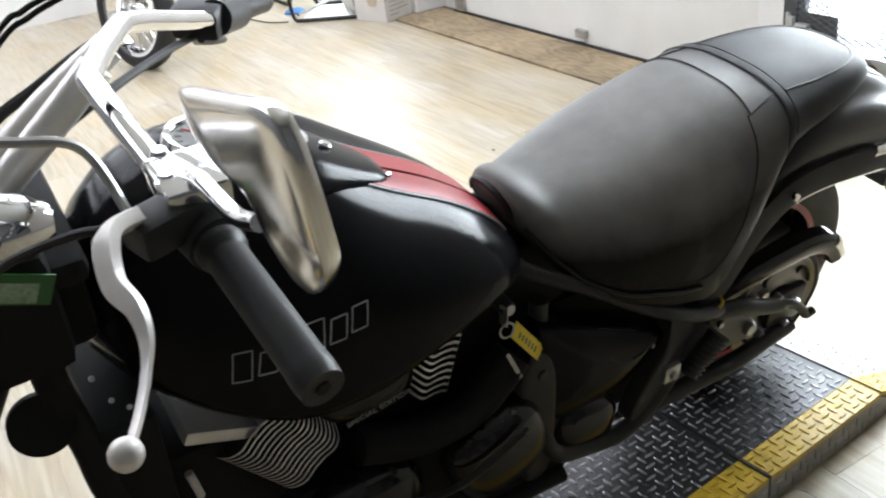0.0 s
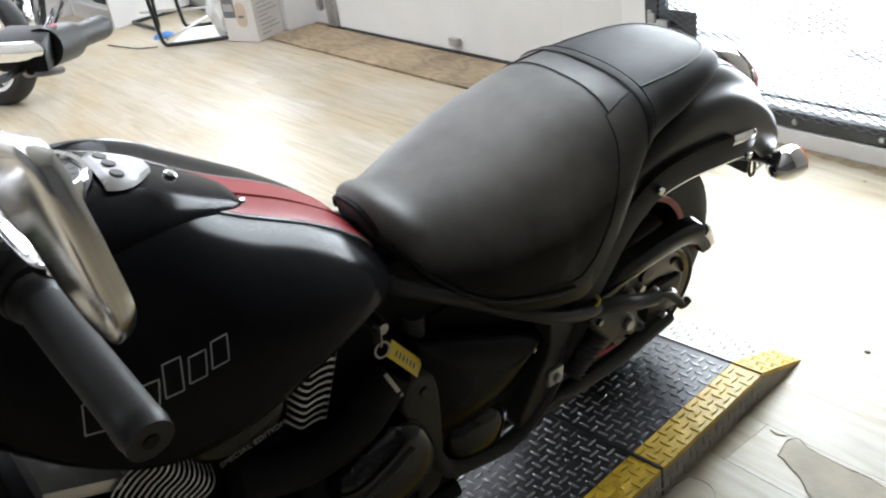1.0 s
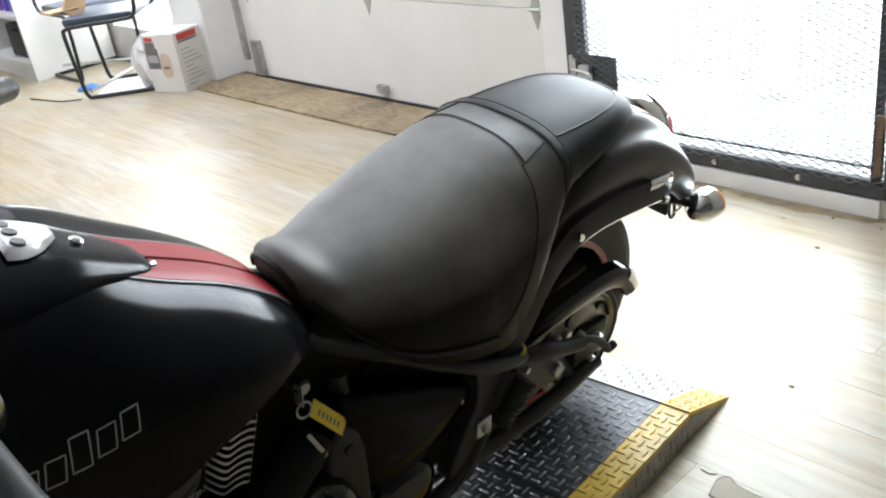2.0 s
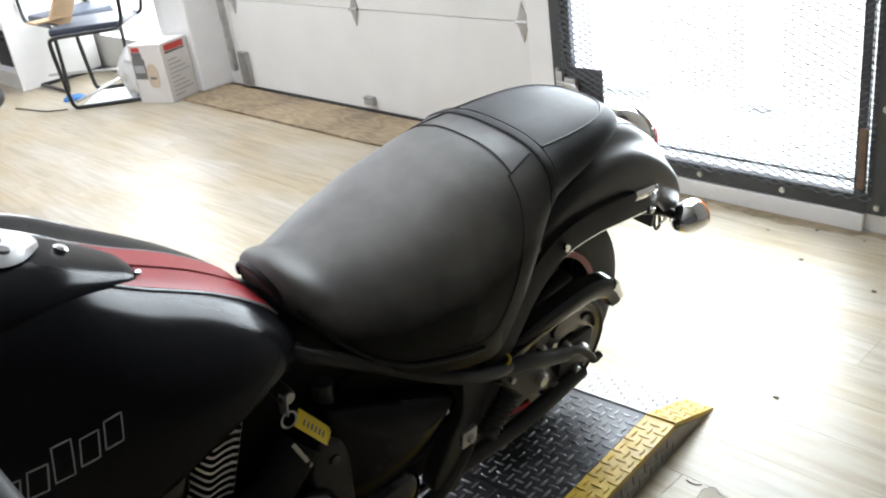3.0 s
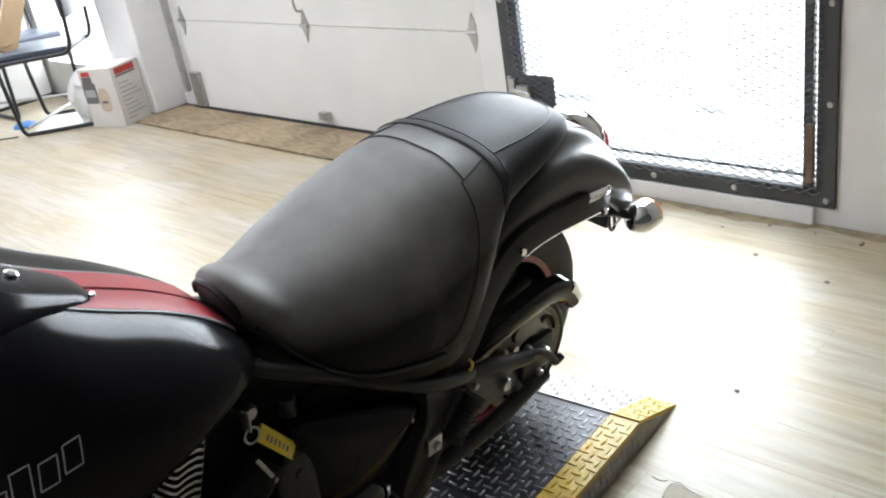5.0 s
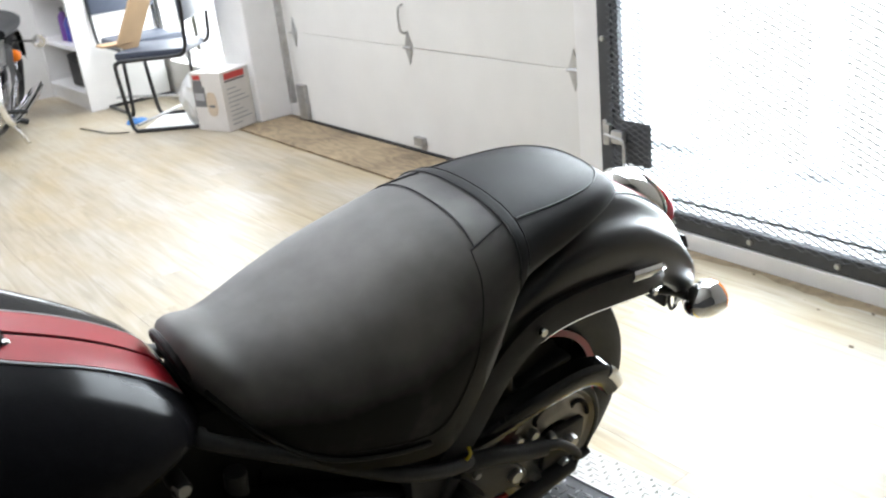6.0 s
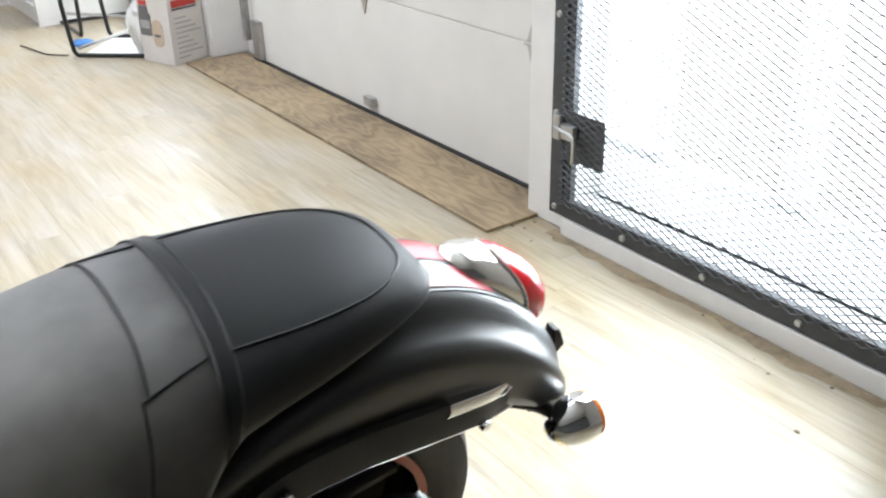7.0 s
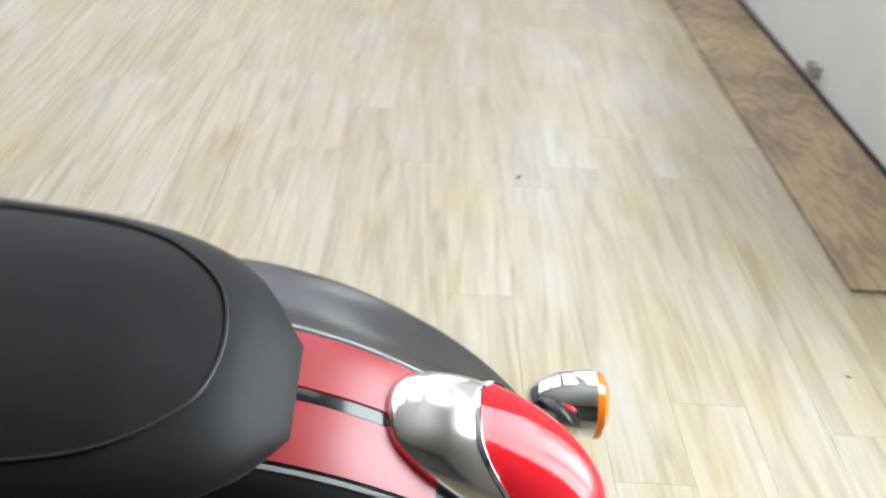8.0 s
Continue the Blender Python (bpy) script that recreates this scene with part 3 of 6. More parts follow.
part("rim", lathe([(0.188, -0.062), (0.20, -0.067), (0.20, -0.058), (0.184, -0.045), (0.174, -0.025), (0.174, 0.025), (0.184, 0.045), (0.20, 0.058), (0.20, 0.067), (0.188, 0.062), (0.178, 0.04), (0.166, 0.0), (0.178, -0.04), (0.188, -0.062)], WHEEL, 64), GLOSS, hub)
part("rim_stripe", lathe([(0.186, 0.069), (0.199, 0.069), (0.199, 0.066), (0.186, 0.064), (0.186, 0.069)], WHEEL, 64), RED, hub, "thin red rim stripe")
for k in range(5):
    a = 2 * math.pi * k / 5 + 0.3
    d, e = Vector((math.cos(a), 0, math.sin(a))), Vector((-math.sin(a), 0, math.cos(a)))
    bm = loft([[AX + d * r + e * w * u + Vector((0, v * h, 0)) for u, v in circle(1, 10)] for r, w, h in ((0.03, 0.025, 0.03), (0.1, 0.018, 0.02), (0.19, 0.022, 0.03))])
    part("spoke", bm, BLACK_METAL, hub)
# added disc that keeps the wheel dark behind its spokes
part("wheel_backing", lathe([(0.0, 0.0), (0.18, 0.0), (0.18, -0.02), (0.0, -0.02), (0.0, 0.0)], WHEEL, 40), ENGINE_BLACK, hub)
PM = Matrix.Translation(Vector((-0.037, -0.088, 0.297))) @ Matrix.Rotation(radians(90), 4, "X")
pulley = part("belt_pulley", lathe([(0.03, -0.01), (0.05, 0.012), (0.075, 0.012), (0.085, 0.004), (0.104, 0.004), (0.112, 0.012), (0.126, 0.012), (0.126, -0.016), (0.03, -0.016), (0.03, -0.01)], PM, 48), PULLEY, hub, "grey belt pulley")

for k in range(5):
    a0 = 2 * math.pi * k / 5 + 0.2
    arc = [PM @ Vector((r_ * math.cos(a0 + t_), r_ * math.sin(a0 + t_), 0.0075)) for r_, t_ in ((0.098, 0.0), (0.099, 0.25), (0.096, 0.5), (0.088, 0.68), (0.076, 0.72))]
    part("slot", tube(arc, 0.0042, 8, 4), ENGINE_BLACK, pulley, "dark slot in the pulley")
# rear fender: a shell round the axle
FA = [-50, -30, -10, 5, 15, 25, 36, 46, 55, 63, 70]
FR = [0.425, 0.445, 0.468, 0.472, 0.467, 0.456, 0.443, 0.432, 0.423, 0.411, 0.394]
FW = [0.115, 0.125, 0.13, 0.13, 0.128, 0.125, 0.12, 0.112, 0.10, 0.085, 0.06]
FI = [0.35, 0.335, 0.325, 0.325, 0.325, 0.325, 0.33, 0.335, 0.345, 0.352, 0.358]
f_r, f_w, f_i = spline(FA, FR), spline(FA, FW), spline(FA, FI)


def fender_point(phi, s, grow=0.0):
    """s: -1 at the left lower edge, 0 on the crown, 1 at the right lower edge."""
    r, w, i = f_r(phi), f_w(phi), f_i(phi)
    u = abs(s)
    # shoulders: side, crease, shallow crown
    y = spline([0, 0.25, 0.5, 0.62, 0.75, 1.0], [0, 0.46, 0.72, 0.92, 1.0, 0.98])(u) * w * (1.0 + 0.30 * min(1.0, max(0.0, (u - 0.35) / 0.3)) if s > 0 else 1.0)
    d = spline([0, 0.25, 0.5, 0.62, 0.75, 1.0], [0, 0.03, 0.24, 0.32, 0.48, 1.0])(u) * (r - i)
    rr = r - d + grow
    a = radians(phi)
    return Vector((rr * math.sin(a), math.copysign(y + grow, s) if s else 0.0, 0.312 + rr * math.cos(a)))


rings = []
for i in range(49):
    phi = -50 + 120 * i / 48
    out = [fender_point(phi, -1 + k / 16) for k in range(33)]
    inn = [fender_point(phi, 1 - k / 16, -0.006) for k in range(33)]
    rings.append(out + inn)
fender = part("rear_fender", loft(rings), PAINT_SATIN, bike, "satin black rear fender", sharp=50)
for s in (-1, 1):
    part("red_stripe", patch(lambda u, v, g: fender_point(u, v, g), 8, 26, lambda x: s * 0.02, lambda x: s * 0.215, 12, 5), RED, fender, "red fender stripe")
    part("pinstripe", patch(lambda u, v, g: fender_point(u, v, g), 8, 30, lambda x: s * 0.232, lambda x: s * 0.245, 12, 1), LINE, fender, "pale pinstripe")

part("centre_line", patch(lambda u, v, g: fender_point(u, v, g), 6, 27, lambda x: -0.019, lambda x: 0.019, 12, 2, 0.0005), GLOSS, fender, "black line between the red stripes")
# tail lamp on the fender crown: an egg-shaped chrome shell whose rear is a red lens
LAMP_Y = 0.010


def lamp_point(u, v, grow=0.0):
    """u runs from the front tip to the rear, v across from the left foot to the right foot."""
    th, al = math.pi * u, math.pi * v
    phi = 35.25 - 14.75 * math.cos(th)
    st, sv = max(math.sin(th), 0.0), max(math.sin(al), 0.0)
    w = (0.052 + 0.006 * math.cos(th)) * st ** 0.72 + grow
    h = (0.050 - 0.012 * math.cos(th)) * st ** 0.8 * sv ** 0.8 + grow
    rr, a = f_r(phi) - 0.004 + h, radians(phi)
    return Vector((rr * math.sin(a), LAMP_Y - w * math.copysign(abs(math.cos(al)) ** 0.9, math.cos(al)), 0.312 + rr * math.cos(a)))


def lamp_split(v):
    return 0.33 + 0.25 * (1 - abs(math.sin(math.pi * v))) ** 1.3


def lamp_shell(lo, hi, nu, nv, grow=0.0):
    bm = bmesh.new()
    rows = [[bm.verts.new(lamp_point(lo(j / nv) + (hi(j / nv) - lo(j / nv)) * i / nu, j / nv, grow)) for j in range(nv + 1)] for i in range(nu + 1)]
    for i in range(nu):
        for j in range(nv):
            bm.faces.new((rows[i][j], rows[i + 1][j], rows[i + 1][j + 1], rows[i][j + 1]))
    bmesh.ops.remove_doubles(bm, verts=bm.verts, dist=1e-5)
    return bm


lamp_house = part("tail_lamp", lamp_shell(lambda v: 0.0, lambda v: min(1.0, lamp_split(v) + 0.02), 24, 28), SATIN_CHROME, bike, "chrome tail lamp housing", sharp=60)
part("lens", lamp_shell(lamp_split, lambda v: 1.0, 24, 28, 0.0012), RED_LENS, lamp_house, "red tail lamp lens", sharp=60)
part("lens_rim", tube([lamp_point(lamp_split(k / 36), k / 36, 0.0012) for k in range(37)], 0.0022, 6, straight=True), CHROME, lamp_house, "bright rim round the lens")
foot = [lamp_point(k / 30, 0.0, 0.001) for k in range(1, 30)] + [lamp_point(1 - k / 30, 1.0, 0.001) for k in range(1, 30)]
part("gasket", tube(foot + [foot[0]], 0.0028, 6, straight=True), RUBBER, lamp_house, "black rubber lamp gasket")
# fender struts, one on each side
for s in (-1, 1):
    y = 0.016 + s * 0.154
    path = smooth_path([(0.215, s * 0.10, 0.582), (0.14, s * 0.128, 0.614), (0.05, y, 0.634), (-0.06, y, 0.644), (-0.15, y, 0.632), (-0.22, y, 0.580), (-0.29, y * 1.05, 0.500), (-0.34, y * 1.08, 0.445)], 5)
    prof = [(-0.006, -0.025), (0.006, -0.025), (0.009, 0.0), (0.006, 0.025), (-0.006, 0.025), (-0.009, 0.0)]
    strut = part("fender_strut", sweep(path, prof, up=(0, 0, 1)), BLACK_METAL, bike, "black fender strut", sharp=50)
    low = [p + Vector((0, s * 0.004, -0.027)) for p in path[:24]]
    part("strut_edge", tube(low, 0.0035, 8, straight=True), CHROME, strut, "bright strut edge")
    part("strut_end", sweep(path[1:10], [(1.3 * a, 0.42 * b + 0.017) for a, b in prof], up=(0, 0, 1)), CHROME, strut, "chrome strut end", sharp=50)
    bolt((0.135, s * 0.141, 0.594), (0, s, 0), 0.008, 0.008, CHROME, strut)
    bolt((-0.148, s * 0.150, 0.637), (0, s, 0), 0.009, 0.008, CHROME, strut)
    # turn signal
    sig = part("turn_signal_stem", tube([(0.235, 0.03 + s * 0.09, 0.515), (0.28, 0.035 + s * 0.12, 0.505), (0.302 + (0.03 if s > 0 else 0.0), 0.04 + s * 0.145, 0.495)], 0.011, 10), BLACK_METAL, bike, "black turn signal stem")
    sm = Matrix.Translation((0.328 + (0.03 if s > 0 else 0.0), 0.04 + s * 0.168, 0.488)) @ Matrix.Rotation(radians(90), 4, "Y")
    part("signal_body", lathe([(0.0, -0.052), (0.014, -0.050), (0.026, -0.038), (0.034, -0.018), (0.037, 0.0), (0.037, 0.018), (0.0, 0.018)], sm, 24), CHROME, sig, "chrome bullet signal housing")
    part("signal_lens", lathe([(0.0365, 0.018), (0.035, 0.026), (0.026, 0.032), (0.0, 0.034)], sm, 24), ORANGE_LENS, sig, "orange signal lens")
# number-plate bracket without a plate
br = part("plate_bracket", box((0.325, -0.04, 0.42), (0.335, 0.05, 0.545), 0.004), BLACK_METAL, bike, "black number-plate bracket")
part("bracket_hook", tube([(0.35, -0.03, 0.45), (0.37, -0.03, 0.43), (0.378, -0.03, 0.40), (0.365, -0.03, 0.395), (0.352, -0.03, 0.42), (0.35, -0.03, 0.45)], 0.004, 8), BLACK_METAL, br)
part("tab", loft([[(0.335, -0.045, 0.545), (0.348, -0.045, 0.54), (0.348, -0.02, 0.54), (0.335, -0.02, 0.545)], [(0.342, -0.045, 0.563), (0.362, -0.045, 0.555), (0.362, -0.02, 0.555), (0.342, -0.02, 0.563)], [(0.340, -0.042, 0.588), (0.35, -0.042, 0.585), (0.35, -0.023, 0.585), (0.340, -0.023, 0.588)]]), RUBBER, br, sharp=30)

# frame and rear running gear on both sides
for s in (-1, 1):
    part("frame_tube", tube([(-0.70, s * 0.095, 0.685), (-0.691, s * 0.113, 0.68), (-0.583, s * 0.146, 0.616), (-0.50, s * 0.165, 0.560), (-0.425, s * 0.18, 0.516), (-0.345, s * 0.175, 0.476), (-0.30, s * 0.165, 0.458)], 0.0122, 12), BLACK_METAL, bike, "black frame tube")
    part("frame_tube", tube([(-0.66, s * 0.10, 0.60), (-0.665, s * 0.12, 0.40), (-0.64, s * 0.145, 0.27), (-0.56, s * 0.15, 0.238), (-0.479, s * 0.15, 0.228), (-0.42, s * 0.15, 0.265), (-0.37, s * 0.15, 0.335), (-0.32, s * 0.15, 0.43)], 0.016, 12), BLACK_METAL, bike)
    part("swingarm_tube", tube([(-0.42, s * 0.14, 0.252), (-0.30, s * 0.135, 0.238), (-0.18, s * 0.13, 0.228), (0.0, s * 0.118, 0.238)], 0.018, 12), BLACK_METAL, bike, "black swingarm tube")
    part("swingarm_tube", tube([(-0.34, s * 0.125, 0.42), (-0.18, s * 0.115, 0.36), (-0.02, s * 0.107, 0.30)], 0.016, 12), BLACK_METAL, bike)
    part("axle_plate", box((-0.05, -0.008, -0.04), (0.05, 0.008, 0.045), 0.006, m=Matrix.Translation((-0.02, s * 0.108, 0.292))), BLACK_METAL, bike)
    nutm = (-0.01, s * 0.116, 0.305)
    bolt(nutm, (0, s, 0), 0.014, 0.016, STEEL, bike, "axle_nut", "steel axle nut")
guard_path = smooth_path([(-0.30, -0.105, 0.405), (-0.2, -0.105, 0.437), (-0.08, -0.105, 0.452), (0.01, -0.105, 0.452), (0.07, -0.105, 0.428), (0.105, -0.105, 0.385)], 5)
guard = part("belt_guard", sweep(guard_path, [(-0.024, -0.030), (0.018, -0.030), (0.024, -0.016), (0.023, 0.002), (0.014, 0.014), (-0.012, 0.016), (-0.024, 0.006)]), GLOSS, bike, "black belt guard")
part("guard_tip", sweep(guard_path[-6:], [(-0.0255, -0.014), (0.0195, -0.014), (0.0255, -0.004), (0.0245, 0.006), (0.0155, 0.0155), (-0.0135, 0.0175), (-0.0255, 0.008)]), CHROME, guard, "chrome guard tip")
part("drive_belt", tube([(-0.62, -0.105, 0.40), (-0.3, -0.105, 0.425), (-0.037, -0.096, 0.418), (0.047, -0.096, 0.383), (0.083, -0.096, 0.297), (0.047, -0.096, 0.212), (-0.037, -0.096, 0.176), (-0.6, -0.105, 0.22)], 0.008, 8), RUBBER, bike, "black drive belt")
arm = part("passenger_peg_arm", tube([(-0.315, -0.16, 0.455), (-0.25, -0.17, 0.442), (-0.183, -0.17, 0.412), (-0.135, -0.17, 0.396)], 0.016, 12), BLACK_METAL, bike, "black passenger footpeg arm")
part("footpeg", tube([(-0.14, -0.168, 0.398), (-0.10, -0.172, 0.385), (-0.065, -0.176, 0.355), (-0.05, -0.178, 0.335), (-0.03, -0.178, 0.337)], 0.009, 10), BLACK_METAL, arm)
for p in ((-0.063, -0.115, 0.339), (-0.10, -0.105, 0.36), (-0.155, -0.122, 0.388), (-0.02, -0.115, 0.252), (-0.086, -0.11, 0.249)):
    bolt(p, (0, -1, 0), 0.011, 0.012, STEEL, bike, "bolt", "zinc bolt")
peg = part("rider_rear_peg", tube([(-0.36, -0.17, 0.336), (-0.33, -0.172, 0.37), (-0.30, -0.175, 0.406)], 0.021, 12, straight=True), RUBBER, bike, "ribbed rubber footpeg")
for k in range(9):
    f = k / 8
    part("rib", tube([(-0.36 + 0.058 * f, -0.17 - 0.005 * f, 0.336 + 0.068 * f), (-0.3575 + 0.058 * f, -0.17 - 0.005 * f, 0.339 + 0.068 * f)], 0.0245, 12, straight=True), RUBBER, peg)
bk = part("peg_bracket", box((-0.447, -0.199, 0.375), (-0.411, -0.187, 0.412), 0.004), STEEL, bike, "zinc peg bracket")
bolt((-0.429, -0.201, 0.394), (0, -1, 0), 0.009, 0.006, STEEL, bk)
# side cover below the rail: a pressed panel with a rolled edge


def panel(outline, y0, bulge, edge=0.012):
    """A closed outline of (x, z), pressed out to the left of y0."""
    pts = smooth_path([(x, 0, z) for x, z in outline + outline[:1]], 5)[:-1]
    c = sum((Vector(p) for p in pts), Vector()) / len(pts)
    rings = []
    for k, d in ((1.0, 0.03), (1.0, 0.0), (0.965, -edge * 0.75), (0.9, -edge), (0.72, -edge - bulge * 0.45), (0.45, -edge - bulge * 0.85), (0.2, -edge - bulge), (0.02, -edge - bulge)):
        rings.append([Vector((c.x + (p.x - c.x) * k, y0 + d, c.z + (p.z - c.z) * k)) for p in pts])
    return loft(rings)


cov = part("side_cover", panel([(-0.680, 0.576), (-0.60, 0.542), (-0.50, 0.488), (-0.408, 0.440), (-0.393, 0.421), (-0.43, 0.375), (-0.50, 0.335), (-0.58, 0.325), (-0.645, 0.35), (-0.672, 0.45)], -0.128, 0.022), PAINT, bike, "black pressed side cover", sharp=50)
bolt((-0.437, -0.146, 0.425), (0, -1, 0), 0.006, 0.005, STEEL, cov)
# cast hanger and footpeg bracket behind the side cover
part("hanger_plate", panel([(-0.407, 0.481), (-0.33, 0.44), (-0.357, 0.396), (-0.38, 0.326), (-0.411, 0.215), (-0.468, 0.252), (-0.438, 0.339), (-0.408, 0.402)], -0.150, 0.001, 0.006), BLACK_METAL, bike, "black cast frame hanger")
casting = part("peg_casting", panel([(-0.312, 0.435), (-0.239, 0.398), (-0.178, 0.364), (-0.142, 0.321), (-0.163, 0.304), (-0.214, 0.31), (-0.25, 0.306), (-0.277, 0.382)], -0.142, 0.001, 0.006), CASTING, bike, "dark grey cast footpeg bracket")
bolt((-0.18, -0.150, 0.342), (0, -1, 0), 0.015, 0.010, STEEL, casting, "bolt", "large zinc bolt")
bolt((-0.268, -0.150, 0.395), (0, -1, 0), 0.008, 0.006, STEEL, casting)

part("seat_clip", tube([(-0.318, -0.164, 0.468), (-0.312, -0.174, 0.476), (-0.304, -0.172, 0.482), (-0.300, -0.162, 0.484)], 0.0028, 8), YELLOW_TAG, bike, "yellow plastic clip")

# engine
part("crankcase", box((-1.16, -0.125, 0.13), (-0.56, 0.125, 0.44), 0.05), ENGINE_BLACK, bike, "black crankcase")
part("inner_block", box((-1.08, -0.07, 0.40), (-0.50, 0.07, 0.69), 0.03), ENGINE_BLACK, bike)
part("rear_frame_block", box((-0.62, -0.085, 0.20), (-0.28, 0.085, 0.56), 0.03), ENGINE_BLACK, bike)
FIN_BLACK = material("fin_black", (0.006, 0.006, 0.006), 0.45, scale=50, vary=0.2)
FIN_EDGE = material("machined_fin_edge", (0.72, 0.72, 0.70), 0.4, metal=0.3, scale=90, vary=0.2)


def cylinder(at, tilt, n, dx, dy, h):
    """A finned cylinder: wavy plates with machined bright edges, stacked along a leaning axis."""
    m = Matrix.Translation(at) @ Matrix.Rotation(radians(tilt), 4, "Y")
    core = part("cylinder", box((-dx * 0.8, -dy * 0.8, 0), (dx * 0.8, dy * 0.8, h), 0.02, m=m), FIN_BLACK, bike, "black finned engine cylinder")
    for k in range(n):
        z = h * (k + 0.5) / n
        t = h / n
        rings = []
        for zz, g in ((-0.18 * t, 0.0), (0.18 * t, 0.0)):
            ring = []
            for q in range(64):
                a = 2 * math.pi * q / 64
                ca, sa = math.cos(a), math.sin(a)
                x, y = dx * math.copysign(abs(ca) ** 0.45, ca), dy * math.copysign(abs(sa) ** 0.45, sa)
                ring.append(m @ Vector((x, y, z + zz + 0.0045 * math.sin(x / dx * 5.5 + 0.4))))
            rings.append(ring)
        fin = part("fin", loft(rings), FIN_BLACK, core, sharp=30)
        rim = []
        for q in range(64):
            a = 2 * math.pi * q / 64
            ca, sa = math.cos(a), math.sin(a)
            x, y = dx * math.copysign(abs(ca) ** 0.45, ca), dy * math.copysign(abs(sa) ** 0.45, sa)
            rim.append((x, y, z + 0.0045 * math.sin(x / dx * 5.5 + 0.4)))
        bm = bmesh.new()
        e = 0.19 * t
        rows = [[bm.verts.new(m @ Vector((x * 1.006, y * 1.006, zz + s))) for x, y, zz in rim] for s in (-e, e)]
        for q in range(64):
            bm.faces.new((rows[0][q], rows[0][(q + 1) % 64], rows[1][(q + 1) % 64], rows[1][q]))
        part("fin_edge", bm, FIN_EDGE, core, "bright machined fin edge")
    return core


cylinder((-1.065, -0.015, 0.478), -35, 15, 0.062, 0.105, 0.155)
cylinder((-0.860, 0.01, 0.498), 14, 14, 0.042, 0.115, 0.19)
part("cylinder_head", box((-0.052, -0.055, -0.011), (0.052, 0.06, 0.011), 0.005, m=Matrix.Translation((-1.186, -0.06, 0.620)) @ Matrix.Rotation(radians(24), 4, "Y")), LEVER_ALU, bike, "bare alloy cylinder head plate")
part("plug_cap", tube([(-1.240, -0.112, 0.578), (-1.236, -0.116, 0.555), (-1.232, -0.114, 0.528)], 0.006, 10), CARTON_WHITE, bike, "white spark plug cap")
for p in ((-1.315, -0.118, 0.802), (-1.302, -0.115, 0.756), (-1.285, -0.115, 0.735)):
    part("hose_clamp", lathe([(0.0, 0.002), (0.003, 0.002), (0.0036, 0.0), (0.003, -0.002), (0.0, -0.002)], Matrix.Translation(p) @ Matrix.Rotation(radians(70), 4, "X"), 12), STEEL, bike, "small steel hose clamp")


def pod(name, at, sx, sy, sz, turn, mat, label, parent=None):
    """A smooth glossy engine cover."""
    bm = bmesh.new()
    bmesh.ops.create_uvsphere(bm, u_segments=28, v_segments=16, radius=1.0)
    m = Matrix.Translation(at) @ Matrix.Rotation(radians(turn), 4, "Y")
    for v in bm.verts:
        p = Vector([math.copysign(abs(c) ** 0.75, c) for c in v.co])
        v.co = m @ Vector((p.x * sx, p.y * sy, p.z * sz))
    return part(name, bm, mat, parent or bike, label)


cam_cover = pod("engine_cover", (-0.98, -0.11, 0.605), 0.078, 0.042, 0.050, 4, GLOSS, "gloss black oval engine cover")
words = bpy.data.curves.new("lettering", "FONT")
words.body, words.size, words.extrude, words.align_x, words.align_y = "SPECIAL EDITION", 0.0135, 0.0004, "CENTER", "CENTER"
word_ob = bpy.data.objects.new("lettering", words)
me = bpy.data.meshes.new_from_object(word_ob)
bpy.data.objects.remove(word_ob)
me.transform(Matrix.Translation((-0.975, -0.1545, 0.588)) @ Matrix.Rotation(radians(-8), 4, "Y") @ Matrix.Rotation(radians(90), 4, "X"))
me.materials.append(LINE)
lettering = new("lettering", me)
lettering.parent = cam_cover
tagged(lettering, "pale lettering on the engine cover")
pod("clutch_cover", (-0.765, -0.14, 0.362), 0.095, 0.05, 0.088, -20, GLOSS, "gloss black primary cover")
pod("pulley_cover", (-0.555, -0.105, 0.27), 0.075, 0.05, 0.065, 10, GLOSS, "gloss black front pulley cover")
pod("timing_cover", (-1.0, -0.125, 0.36), 0.10, 0.05, 0.08, 0, GLOSS, "gloss black alternator cover")
part("lever_linkage", tube([(-0.93, -0.17, 0.36), (-0.86, -0.195, 0.385), (-0.74, -0.195, 0.44)], 0.006, 8), BLACK_METAL, bike, "black shift linkage")
# frame plate in front of the side cover, rounded at its top
sh_ob = part("frame_plate", panel([(-0.722, 0.475), (-0.705, 0.524), (-0.675, 0.523), (-0.652, 0.485), (-0.643, 0.395), (-0.64, 0.275), (-0.655, 0.215), (-0.695, 0.225), (-0.703, 0.355)], -0.140, 0.002, 0.006), BLACK_METAL, bike, "black frame side plate")
bolt((-0.680, -0.147, 0.485), (0, -1, 0), 0.010, 0.004, GLOSS, sh_ob)
part("air_duct", tube([(-1.0, -0.12, 0.49), (-0.9, -0.13, 0.46), (-0.80, -0.13, 0.47), (-0.72, -0.12, 0.53)], 0.032, 14), ENGINE_BLACK, bike, "matt black duct")
# ignition key on its ring
key = part("ignition_lock", lathe([(0.0, 0.03), (0.0125, 0.03), (0.0125, -0.001), (0.0105, -0.003), (0.0, -0.003)], Matrix.Translation((-0.744, -0.134, 0.646)) @ Matrix.Rotation(radians(90), 4, "X") @ Matrix.Rotation(radians(180), 4, "Y"), 24), BLACK_METAL, bike, "black ignition lock barrel")
